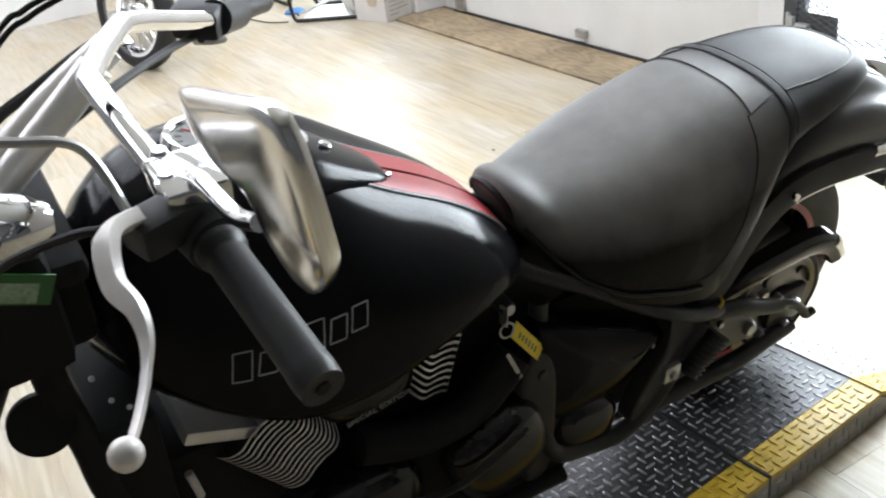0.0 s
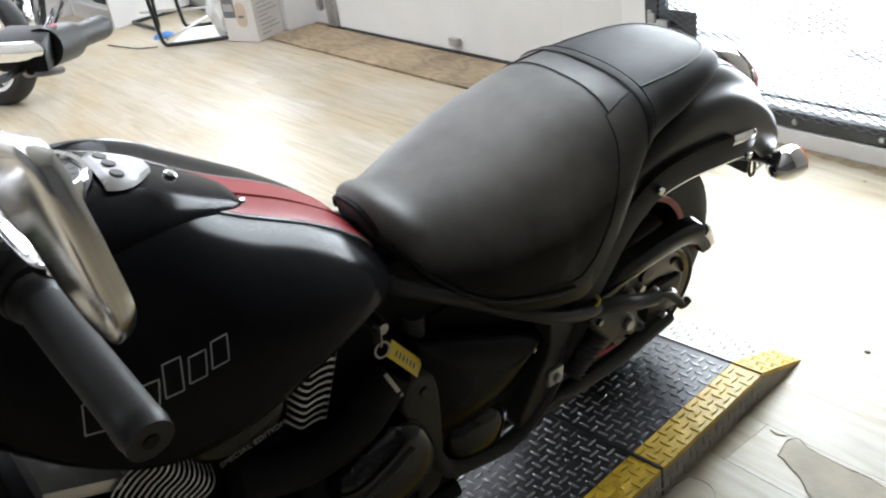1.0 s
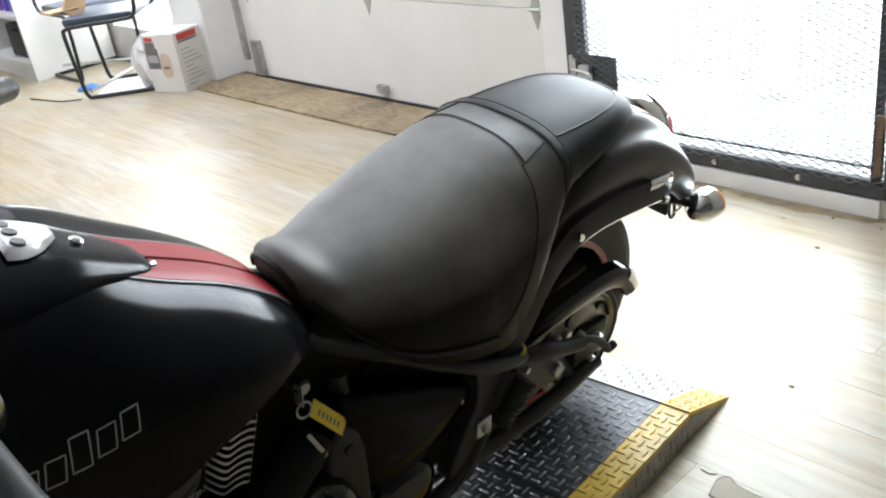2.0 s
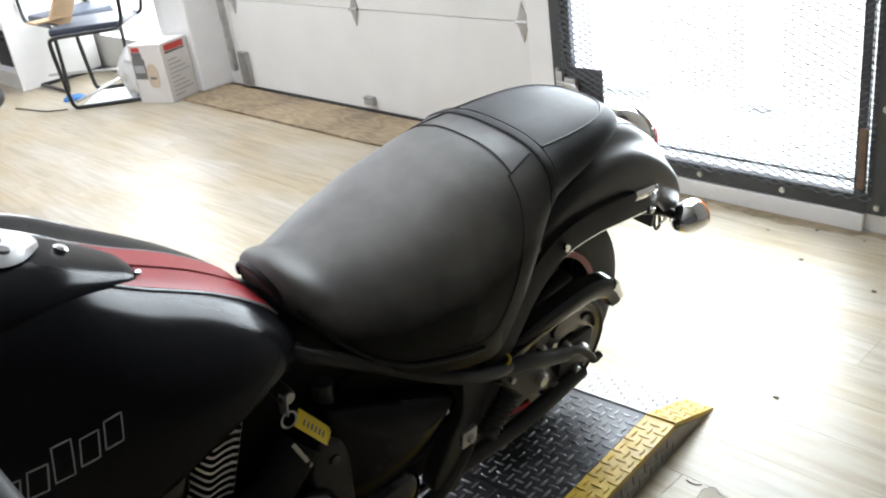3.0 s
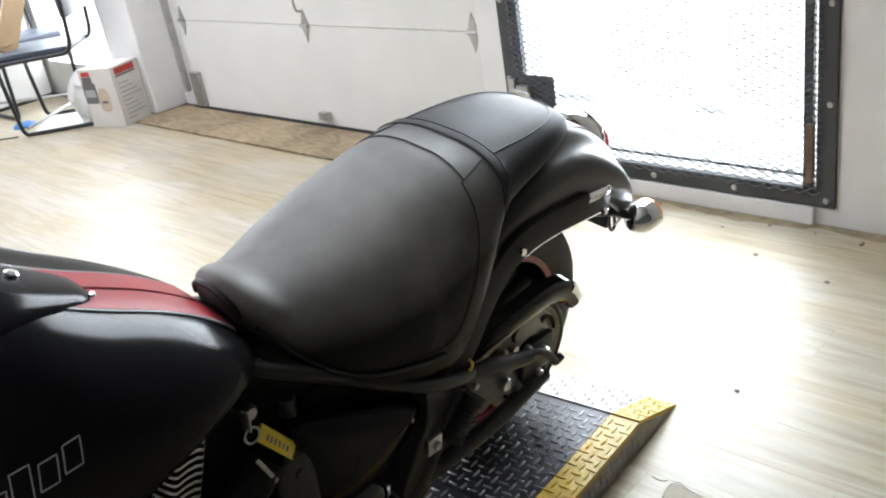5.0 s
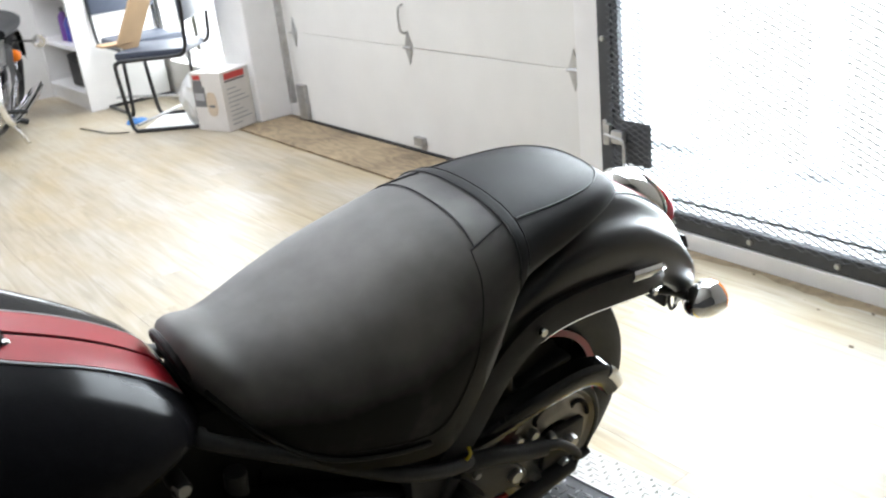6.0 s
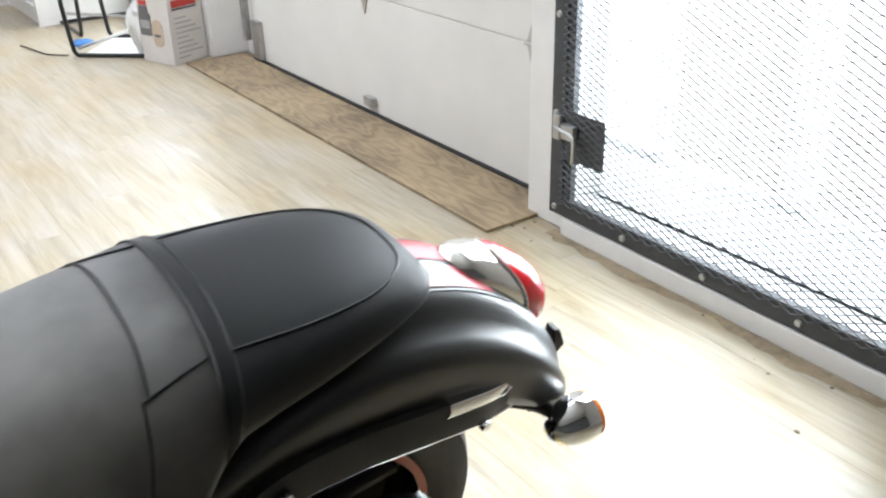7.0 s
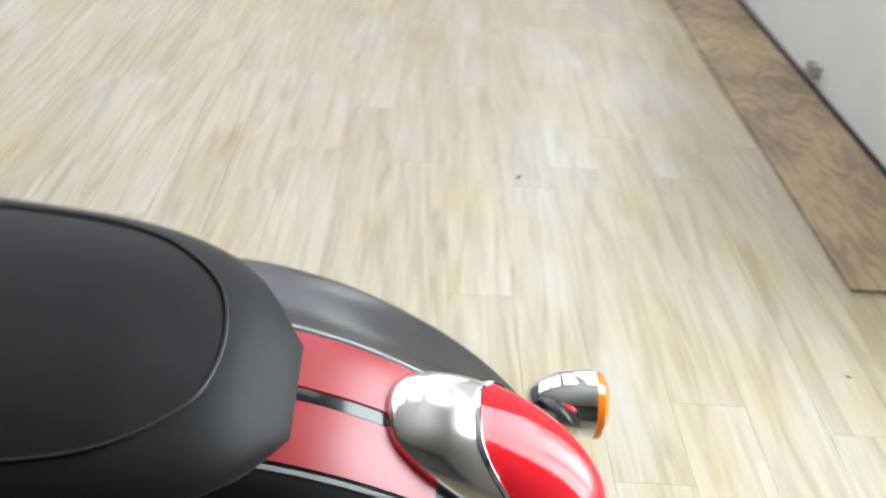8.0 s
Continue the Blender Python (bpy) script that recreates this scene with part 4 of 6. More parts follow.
part("lock_face", lathe([(0.0, 0.002), (0.0095, 0.002), (0.0095, 0.0), (0.0, 0.0)], Matrix.Translation((-0.744, -0.1365, 0.646)) @ Matrix.Rotation(radians(90), 4, "X"), 20), STEEL, key, "steel lock face")
part("key_blade", box((-0.0015, -0.002, -0.018), (0.0015, 0.014, 0.018), 0.001, m=Matrix.Translation((-0.752, -0.142, 0.638)) @ Matrix.Rotation(0.2, 4, "Z")), STEEL, key, "steel key")
ringm = Matrix.Translation((-0.751, -0.143, 0.614)) @ Matrix.Rotation(radians(80), 4, "X")
part("key_ring", lathe([(0.0125, -0.001), (0.0145, 0), (0.0125, 0.001), (0.0105, 0), (0.0125, -0.001)], ringm, 20), STEEL, key, "wire key ring")
tagm = Matrix.Translation((-0.708, -0.138, 0.566)) @ Matrix.Rotation(radians(55), 4, "Y") @ Matrix.Rotation(radians(-28), 4, "X")
tag = part("key_tag", box((-0.048, -0.0015, -0.0135), (0.048, 0.0015, 0.0135), 0.001, m=tagm), YELLOW_TAG, key, "yellow plastic key tag")
for k in range(6):
    part("print_bar", box((-0.03 + 0.011 * k, -0.0022, -0.006), (-0.026 + 0.011 * k, -0.0014, 0.003), m=tagm), CARTON_GREY, tag, smooth=False)
part("second_key", box((-0.0035, -0.001, -0.036), (0.0035, 0.001, 0.036), 0.0008, m=Matrix.Translation((-0.7405, -0.152, 0.541)) @ Matrix.Rotation(radians(-24), 4, "Y")), STEEL, key, "steel key")
EMBLEM = material("emblem_grey", (0.38, 0.38, 0.39), 0.35, scale=80, vary=0.1)
# outlined emblem on the tank side: plain slanted frames
for k in range(6):
    x0 = -1.172 + 0.0305 * k
    z0 = 0.757 + 0.004 * k
    w_, h_ = 0.022, (0.030 if k % 3 else 0.040)
    loop = [(x0, z0), (x0 + w_, z0), (x0 + w_ + 0.008, z0 + h_), (x0 + 0.008, z0 + h_)]
    pts = []
    for (xa, za), (xb, zb) in zip(loop, loop[1:] + loop[:1]):
        for q in range(5):
            xx, zz = xa + (xb - xa) * q / 5, za + (zb - za) * q / 5
            t_, b_, wv = tank_t(xx), tank_b(xx), tank_w(xx)
            yy = -wv * max(0.0, 1 - ((zz - b_) / (t_ - b_)) ** TANK_N) ** (1 / TANK_N)
            pts.append(Vector((xx, yy - 0.0006, zz)))
    part("emblem_outline", tube(pts + [pts[0]], 0.0010, 6, straight=True), EMBLEM, tank, "grey emblem outline")
# console with speedometer on the tank
CX = [-1.27, -1.22, -1.15, -1.08, -1.02, -0.96, -0.91, -0.882, -0.872]
CW = [0.055, 0.088, 0.10, 0.094, 0.080, 0.060, 0.041, 0.027, 0.010]
CH = [0.006, 0.014, 0.018, 0.017, 0.015, 0.014, 0.014, 0.012, 0.005]
c_w, c_h = spline(CX, CW), spline(CX, CH)
rings = []
for i in range(37):
    x = -1.27 + 0.398 * i / 36
    w, h = c_w(x), c_h(x)
    ring = []
    for k in range(21):
        ca, sa = math.cos(math.pi * k / 20), math.sin(math.pi * k / 20)
        yy = -w * (1.08 + 0.22 * min(1.0, max(0.0, (x + 1.08) / 0.2)) if ca > 0 else 1.0) * math.copysign(abs(ca) ** 0.7, ca)
        ring.append(tank_top(x, yy, h * abs(sa) ** 0.55 - 0.002))
    rings.append(ring + [Vector((x, 0, tank_t(x) - 0.04))])
console = part("console", loft(rings), PAINT, bike, "gloss black tank console", sharp=60)


def con_frame(x, lift_):
    a, b = tank_top(x - 0.01, 0, c_h(x - 0.01)), tank_top(x + 0.01, 0, c_h(x + 0.01))
    ang = math.atan2(b.z - a.z, b.x - a.x)
    return Matrix.Translation((a + b) / 2 + Vector((0, 0, lift_))) @ Matrix.Rotation(-ang, 4, "Y")


sp = con_frame(-1.10, 0.002)
part("speedometer", lathe([(0.0, 0.004), (0.044, 0.004), (0.046, 0.010), (0.052, 0.011), (0.056, 0.004), (0.056, -0.02), (0.0, -0.02)], sp, 40), CHROME, console, "chrome speedometer bezel")
part("dial", lathe([(0.0, 0.0055), (0.043, 0.0055), (0.043, 0.003), (0.0, 0.003)], sp, 40), DIAL, console, "pale speedometer dial")
for k in range(13):
    a = radians(140 + 260 * k / 12)
    part("tick", box((0.032, -0.001, 0.0055), (0.040, 0.001, 0.0062), m=sp @ Matrix.Rotation(a, 4, "Z")), CARTON_GREY, console, smooth=False)
part("needle", box((-0.004, -0.001, 0.006), (0.036, 0.001, 0.0068), m=sp @ Matrix.Rotation(2.3, 4, "Z")), RED_LENS, console, smooth=False)
ip = con_frame(-1.012, 0.006)
bm = bmesh.new()
panel_w = spline([-0.03, -0.01, 0.012, 0.03, 0.04], [0.044, 0.043, 0.033, 0.016, 0.004])
grid = []
for i in range(15):
    px = -0.03 + 0.07 * i / 14
    row = [bm.verts.new(ip @ Vector((px, panel_w(px) * (j / 5 - 1), (0.004 if 0 < j < 10 and 0 < i < 14 else -0.004) - 3 * (panel_w(px) * (j / 5 - 1)) ** 2))) for j in range(11)]
    grid.append(row)
for i in range(14):
    for j in range(10):
        bm.faces.new((grid[i][j], grid[i + 1][j], grid[i + 1][j + 1], grid[i][j + 1]))
part("indicator_panel", bm, SILVER, console, "silver indicator panel", sharp=50)
for yy in (-0.024, 0.0, 0.024):
    part("indicator", lathe([(0.0, 0.003), (0.0082, 0.003), (0.0095, -0.002), (0.0, -0.002)], ip @ Matrix.Translation((-0.012, yy, 0.0032 - 3 * yy * yy)), 20), CARTON_GREY, console, "dark indicator lens")
cb = con_frame(-0.952, 0.001)
part("bolt", lathe([(0, 0.004), (0.006, 0.004), (0.009, 0.001), (0.009, -0.004), (0, -0.004)], cb, 16), CHROME, console, "chrome bolt")
part("bolt", lathe([(0, 0.003), (0.0035, 0.003), (0.005, 0.0), (0, -0.004)], Matrix.Translation(tank_top(-0.876, -0.028, 0.007)), 12), CHROME, console)

# handlebar, turned to the right
bar = part("handlebar", tube([(-1.197, -0.45, 1.089), (-1.208, -0.30, 1.105), (-1.224, -0.10, 1.128), (-1.218, -0.05, 1.128), (-1.165, 0.05, 1.122), (-1.13, 0.10, 1.105), (-0.98, 0.28, 1.005), (-0.87, 0.41, 0.955)], 0.0128, 14, 8), CHROME, bike, "chrome handlebar")


def grip(a, b):
    a, b = Vector(a), Vector(b)
    n = 36
    path = [a + (b - a) * k / n for k in range(n + 1)]
    sc = [1.2 if k < 3 else 1.0 if k < n - 4 else 1.03 if k < n - 1 else 0.98 for k in range(n + 1)]
    ridged = [(x * (1 + 0.025 * (q % 2)), y * (1 + 0.025 * (q % 2))) for q, (x, y) in enumerate(circle(0.0178, 36))]
    g_ = part("grip", sweep(path, ridged, scale=sc), GRIP_RUBBER, bar, "black ribbed rubber grip")
    part("grip_end", tube([b, b + (b - a) * 0.006], 0.0062, 14, straight=True), ENGINE_BLACK, g_, "recessed grip end")
    return g_


grip((-1.204, -0.35, 1.098), (-1.194, -0.518, 1.075))
grip((-0.935, 0.34, 0.982), (-0.845, 0.445, 0.942))
LEV = [(-1.262, -0.33, 1.135), (-1.285, -0.348, 1.139), (-1.294, -0.38, 1.121), (-1.288, -0.41, 1.115), (-1.289, -0.43, 1.101), (-1.298, -0.45, 1.089), (-1.310, -0.47, 1.080), (-1.323, -0.49, 1.075), (-1.331, -0.50, 1.073)]
lp = smooth_path(LEV, 5)
lever = part("clutch_lever", sweep(lp, [(-0.004, -0.010), (0.004, -0.010), (0.006, 0.0), (0.004, 0.010), (-0.004, 0.010), (-0.006, 0.0)], up=(0.6, -0.5, 0.6), scale=[1.45 - 1.0 * min(1, k / 24) for k in range(len(lp))]), LEVER_ALU, bar, "bare alloy clutch lever")
bm = bmesh.new()
bmesh.ops.create_uvsphere(bm, u_segments=16, v_segments=10, radius=0.0125, matrix=Matrix.Translation(LEV[-1]))
part("lever_ball", bm, LEVER_ALU, lever)
part("lever_perch", box((-0.028, -0.02, -0.016), (0.03, 0.02, 0.016), 0.007, m=Matrix.Translation((-1.24, -0.325, 1.118)) @ Matrix.Rotation(0.3, 4, "Z")), BLACK_METAL, bar, "black lever perch")
part("switch_housing", tube([(-1.203, -0.345, 1.096), (-1.21, -0.30, 1.10)], 0.026, 16), BLACK_METAL, bar, "black switch housing")
part("mirror_clamp", box((-0.028, -0.034, -0.024), (0.028, 0.034, 0.024), 0.008, m=Matrix.Translation((-1.205, -0.298, 1.122))), CHROME, bar, "chrome mirror clamp")
for p_ in ((-1.222, -0.30, 1.142), (-1.215, -0.262, 1.142), (-1.19, -0.30, 1.14)):
    part("clamp_bolt", lathe([(0, 0.006), (0.006, 0.006), (0.009, 0.0), (0.009, -0.008), (0, -0.008)], Matrix.Translation(p_), 12), CHROME, bar)
part("right_switch_housing", tube([(-0.985, 0.275, 1.008), (-0.93, 0.345, 0.98)], 0.027, 16), BLACK_METAL, bar, "black right switch housing")
part("right_master_cylinder", box((-0.035, -0.03, -0.02), (0.035, 0.03, 0.025), 0.008, m=Matrix.Translation((-1.0, 0.29, 1.005)) @ Matrix.Rotation(-0.7, 4, "Z")), BLACK_METAL, bar, "black brake master cylinder")
part("right_lever", tube([(-1.01, 0.27, 0.985), (-1.0, 0.33, 0.955), (-0.96, 0.37, 0.93), (-0.93, 0.42, 0.905)], 0.006, 8), BLACK_METAL, bar, "black brake lever")
part("kill_switch", box((-0.008, -0.006, -0.006), (0.008, 0.006, 0.006), 0.002, m=Matrix.Translation((-0.962, 0.30, 1.02))), RED_LENS, bar, "red kill switch")
# mirror: a domed chrome housing facing forward, its glass to the rear, on a short stem
mu, mv, mn = Vector((0.1459, -0.2288, -0.9625)), Vector((0.0471, -0.9702, 0.2378)), Vector((-0.9882, -0.0801, -0.1307))
mo = Vector((-1.2195, -0.5615, 1.3300))
blade = smooth_path([(0.016, -0.153, 0), (0.005, -0.064, 0), (-0.001, -0.004, 0), (0.013, 0.012, 0), (0.042, 0.012, 0), (0.07, 0.008, 0), (0.095, 0.002, 0), (0.115, -0.016, 0), (0.132, -0.042, 0), (0.131, -0.065, 0), (0.110, -0.083, 0), (0.085, -0.087, 0), (0.067, -0.102, 0), (0.060, -0.145, 0), (0.042, -0.165, 0), (0.016, -0.153, 0)], 5)[:-1]
mid = sum(blade, Vector()) / len(blade)


def mirror_ring(d, g):
    return [mo + mu * (mid.x + (p.x - mid.x) * g) + mv * (mid.y + (p.y - mid.y) * g) + mn * d for p in blade]


mirror = part("mirror", loft([mirror_ring(d, g) for d, g in ((-0.004, 0.05), (-0.004, 0.9), (-0.007, 0.93), (-0.007, 0.965), (-0.003, 0.995), (0.002, 1.0), (0.004, 0.98), (0.0055, 0.94), (0.007, 0.84), (0.0085, 0.65), (0.0095, 0.4), (0.0100, 0.2), (0.0102, 0.03))]), SATIN_CHROME, bar, "chrome rear-view mirror", sharp=50)
part("mirror_glass", loft([mirror_ring(d, g) for d, g in ((-0.0045, 0.05), (-0.0045, 0.895), (-0.0062, 0.89), (-0.0062, 0.05))]), CHROME, mirror, "silvered mirror glass", sharp=40)
part("mirror_stem", tube([(-1.205, -0.29, 1.135), (-1.206, -0.34, 1.158), (-1.206, -0.42, 1.172), (-1.205, -0.468, 1.195)], 0.007, 10), CHROME, mirror)
# risers, fork and front end
# pale alloy colour stands in for white reflections on the chrome
for x_, y_ in ((-1.203, 0.005), (-1.178, 0.045)):
    part("riser", tube([(x_, y_, 1.108), (-1.27, y_, 1.050), (-1.36, y_, 0.975)], 0.0185, 16), LEVER_ALU, bike, "chrome handlebar riser")
part("top_yoke", box((-1.40, -0.12, 0.93), (-1.28, 0.14, 0.965), 0.015), ENGINE_BLACK, bike, "black top yoke")
FQ = [Vector((-1.35, 0, 0.95)), Vector((-1.72, 0, 0.31))]
for y_ in (-0.105, 0.125):
    part("fork_tube", tube([FQ[0] + Vector((0, y_, 0)), FQ[1] + Vector((0, y_, 0))], 0.024, 16), CHROME if y_ > 0 else BLACK_METAL, bike, "fork leg")
headm = Matrix.Translation((-1.44, 0.0, 0.90)) @ Matrix.Rotation(radians(-90), 4, "Y")
part("headlight", lathe([(0.0, -0.10), (0.05, -0.09), (0.085, -0.03), (0.095, 0.05), (0.09, 0.07), (0.0, 0.085)], headm, 28), CHROME, bike, "chrome headlight shell")
FWM = Matrix.Translation((-1.74, 0.01, 0.315)) @ Matrix.Rotation(radians(-14), 4, "Z") @ Matrix.Rotation(radians(90), 4, "X")
fw = part("front_wheel", lathe([(0.0, -0.05), (0.03, -0.05), (0.03, 0.05), (0.0, 0.05)], FWM, 20), BLACK_METAL, bike, "black cast front wheel")
part("tyre", lathe(wheel_profile(0.315, 0.05, 0.25), FWM, 56), RUBBER, fw, "black front tyre")
part("rim", lathe([(0.235, -0.04), (0.255, -0.045), (0.255, 0.045), (0.235, 0.04), (0.235, -0.04)], FWM, 56), GLOSS, fw)
for k in range(5):
    a = 2 * math.pi * k / 5
    part("spoke", tube([FWM @ Vector((0.02 * math.cos(a), 0.02 * math.sin(a), 0)), FWM @ Vector((0.24 * math.cos(a), 0.24 * math.sin(a), 0))], 0.012, 8), BLACK_METAL, fw)
part("horn", lathe([(0.0, -0.03), (0.026, -0.025), (0.037, 0.0), (0.037, 0.012), (0.0, 0.012)], Matrix.Translation((-1.379, -0.125, 0.775)) @ Matrix.Rotation(radians(70), 4, "X"), 24), ENGINE_BLACK, bike, "black horn")
part("down_tube", tube([(-1.34, -0.08, 0.90), (-1.355, -0.115, 0.83), (-1.343, -0.12, 0.717), (-1.328, -0.12, 0.58), (-1.24, -0.11, 0.36), (-1.12, -0.12, 0.2), (-0.6, -0.13, 0.17)], 0.019, 12), ENGINE_BLACK, bike, "black frame down tube")
part("radiator", box((-1.33, -0.13, 0.30), (-1.26, 0.13, 0.72), 0.01), ENGINE_BLACK, bike, "black radiator")
part("engine_front", box((-1.28, -0.10, 0.16), (-1.10, 0.10, 0.60), 0.02), ENGINE_BLACK, bike, "black engine front")
part("fork_cover", box((-1.45, -0.135, 0.838), (-1.318, -0.07, 0.995), 0.02), ENGINE_BLACK, bike, "black fork cover")
part("running_lamp", lathe([(0.0, -0.045), (0.018, -0.042), (0.032, -0.02), (0.036, 0.01), (0.03, 0.022), (0.0, 0.026)], Matrix.Translation((-1.345, -0.125, 1.03)) @ Matrix.Rotation(radians(-80), 4, "Y"), 24), CHROME, bike, "chrome running lamp shell")
st = part("steering_cover", box((-1.37, -0.085, 0.82), (-1.285, 0.085, 0.955), 0.02), ENGINE_BLACK, bike, "black steering head cover")
stm = Matrix.Translation((-1.352, -0.1366, 0.965)) @ Matrix.Rotation(radians(24), 4, "Y")
stk = part("sticker", box((-0.032, -0.0012, -0.018), (0.032, 0.0012, 0.018), m=stm), GREEN, st, "green inspection sticker", smooth=False)
part("sticker_print", box((-0.022, -0.0018, -0.016), (0.018, -0.0010, 0.008), 0.0003, m=stm), STICKER_PALE, stk, "pale print on the sticker", smooth=False)
part("cable", tube([(-1.26, -0.31, 1.13), (-1.275, -0.28, 1.175), (-1.31, -0.27, 1.19), (-1.37, -0.22, 1.17), (-1.42, -0.12, 1.05), (-1.40, -0.05, 0.9)], 0.0045, 8), ALU, bar, "braided clutch cable")
for r_, cable in ((0.0045, [(-1.25, -0.30, 1.10), (-1.30, -0.26, 1.09), (-1.37, -0.18, 1.02), (-1.38, -0.1, 0.90)]),
                  (0.007, [(-1.14, 0.085, 1.112), (-1.171, 0.08, 1.104), (-1.205, 0.08, 1.092), (-1.263, 0.08, 1.063), (-1.305, 0.08, 1.043), (-1.38, 0.07, 1.0)]),
                  (0.0055, [(-0.99, 0.29, 0.985), (-1.052, 0.24, 0.999), (-1.144, 0.12, 1.033), (-1.21, 0.05, 1.043), (-1.301, 0.05, 0.993), (-1.36, 0.04, 0.95)]),
                  (0.003, [(-1.19, -0.05, 1.225), (-1.248, -0.06, 1.215), (-1.268, -0.06, 1.207), (-1.288, -0.06, 1.197), (-1.38, -0.07, 1.12)]),
                  (0.003, [(-1.17, -0.05, 1.225), (-1.233, -0.06, 1.212), (-1.262, -0.06, 1.201), (-1.292, -0.06, 1.184), (-1.38, -0.07, 1.10)])):
    part("cable", tube(cable, r_, 8), RUBBER, bar, "black rubber control cable")
part("side_stand", tube([(-0.72, -0.14, 0.14), (-0.76, -0.22, 0.06), (-0.78, -0.30, -0.055)], 0.011, 10), BLACK_METAL, bike, "black side stand")
# ---- things along the far side ----
# cleaner carton
BX = Matrix.Translation((1.208, 3.965, 0.001)) @ Matrix.Rotation(radians(20), 4, "Z")
carton = thing("carton", BX, "white printed carton with red bands, standing on the floor", "box")
part("carton_body", box((0, 0, 0), (0.24, 0.26, 0.36), 0.004), CARTON_WHITE, carton, smooth=False)
for lo, hi, mat in (((0.03, -0.0022, 0.312), (0.20, -0.0004, 0.350), CARTON_RED), ((0.03, -0.0022, 0.297), (0.20, -0.0004, 0.308), CARTON_GREY), ((-0.0022, 0.17, 0.318), (-0.0004, 0.235, 0.345), CARTON_RED)):
    part("printed_panel", box(lo, hi), mat, carton, smooth=False)
for k in range(9):
    part("print_bar", box((0.04, -0.002, 0.035 + 0.027 * k), (0.12 + 0.09 * ((k * 7) % 4) / 3, -0.0004, 0.042 + 0.027 * k)), PRINT_PALE, carton, smooth=False)
for k, (y0_, y1_, z0_, z1_, mt_) in enumerate(((0.150, 0.250, 0.15, 0.275, CARTON_GREY), (0.165, 0.240, 0.275, 0.315, CARTON_GREY), (0.16, 0.24, 0.19, 0.235, PRINT_PALE))):
    part("bottle_picture", box((-0.0022 - 0.0006 * k, y0_, z0_), (-0.0004, y1_, z1_), 0.0004), mt_, carton, smooth=False)
ring = [Vector((0, 0.105 + 0.045 * math.copysign(abs(math.cos(a)) ** 0.7, math.cos(a)), 0.17 + 0.075 * math.copysign(abs(math.sin(a)) ** 0.8, math.sin(a)))) for a in [2 * math.pi * k / 28 for k in range(28)]]
part("label_picture", loft([[p + Vector((d_, 0, 0)) for p in ring] for d_ in (-0.0004, -0.0035)]), KRAFT_PALE, carton, "tan label picture", smooth=False)
part("label_print", box((-0.0042, 0.08, 0.15), (-0.0030, 0.13, 0.165)), CARTON_GREY, carton, smooth=False)
part("flap", box((0.0, 0.0, 0.36), (0.24, 0.12, 0.363)), CARTON_WHITE, carton, smooth=False)

# sled-base chair
CH_M = Matrix.Translation((0.82, 4.56, 0.0)) @ Matrix.Rotation(radians(-42), 4, "Z")
chair = thing("visitor_chair", CH_M, "black tubular sled-base chair with a slate vinyl seat", "chair")
for y in (0.0, 0.46):
    part("side_frame", tube([(0.50, y, 0.012), (0.40, y, 0.012), (0.08, y, 0.012), (0.02, y, 0.02), (0.0, y, 0.10), (-0.02, y, 0.40), (0.0, y, 0.445), (0.06, y, 0.455), (0.34, y, 0.46), (0.42, y, 0.47), (0.45, y, 0.52), (0.46, y, 0.62), (0.48, y, 0.85)], 0.0125, 10, 5), CHAIR_BLACK, chair, "black steel tube frame")
part("cross_bar", tube([(0.48, 0, 0.012), (0.48, 0.46, 0.012)], 0.0125, 10), CHAIR_BLACK, chair)
part("cross_bar", tube([(0.04, 0, 0.05), (0.3, 0.46, 0.10)], 0.010, 8), GALV, chair, "steel cross bar")
part("seat", box((-0.02, 0.015, 0.455), (0.42, 0.445, 0.505), 0.02), CHAIR_BLUE, chair, "slate vinyl seat pad")
part("backrest", box((0.44, 0.0, 0.66), (0.48, 0.46, 0.92), 0.015), CHAIR_BLUE, chair, "slate vinyl backrest")
copy_thing(chair, Matrix.Translation((1.46, 5.02, 0.0)) @ Matrix.Rotation(radians(90), 4, "Z"))
kb = thing("cardboard_piece", Matrix.Translation((0.875, 4.66, 0.535)), "folded brown cardboard leaning on the chair", "cardboard")
part("sheet", box((0, 0, 0), (0.13, 0.03, 0.42), 0.003, m=Matrix.Rotation(radians(32), 4, "Y") @ Matrix.Rotation(radians(-10), 4, "X")), KRAFT, kb, smooth=False)
part("fold", box((-0.09, 0.0, 0.0), (0.10, 0.14, 0.012), 0.002), KRAFT, kb, smooth=False)
cloth = bmesh.new()
bmesh.ops.create_icosphere(cloth, subdivisions=3, radius=0.06)
for v in cloth.verts:
    v.co = Vector((v.co.x * 1.2, v.co.y, max(0.0, v.co.z * 0.5 + 0.012 * noise.noise(v.co * 40))))
ob = mesh_object("rag", cloth, BLUE_CLOTH)
ob.location = (0.947, 4.835, 0.001)
tagged(ob, "crumpled blue rag lying under the chair", "rag")
# flat white sheet between the chair's side frames
sheet = mesh_object("white_sheet", box((0.035, 0.03, 0.0005), (0.56, 0.52, 0.0025), m=CH_M), MATT_WHITE, smooth=False)
tagged(sheet, "large white sheet lying under the chair", "paper")
cord = mesh_object("cord", tube([(0.80, 4.60, 0.006), (0.765, 4.632, 0.006), (0.728, 4.68, 0.006), (0.70, 4.72, 0.006), (0.672, 4.86, 0.006), (0.632, 5.04, 0.006)], 0.004, 6), RUBBER)
tagged(cord, "thin black cord lying on the floor", "cord")
bag = bmesh.new()
bmesh.ops.create_icosphere(bag, subdivisions=4, radius=0.14)
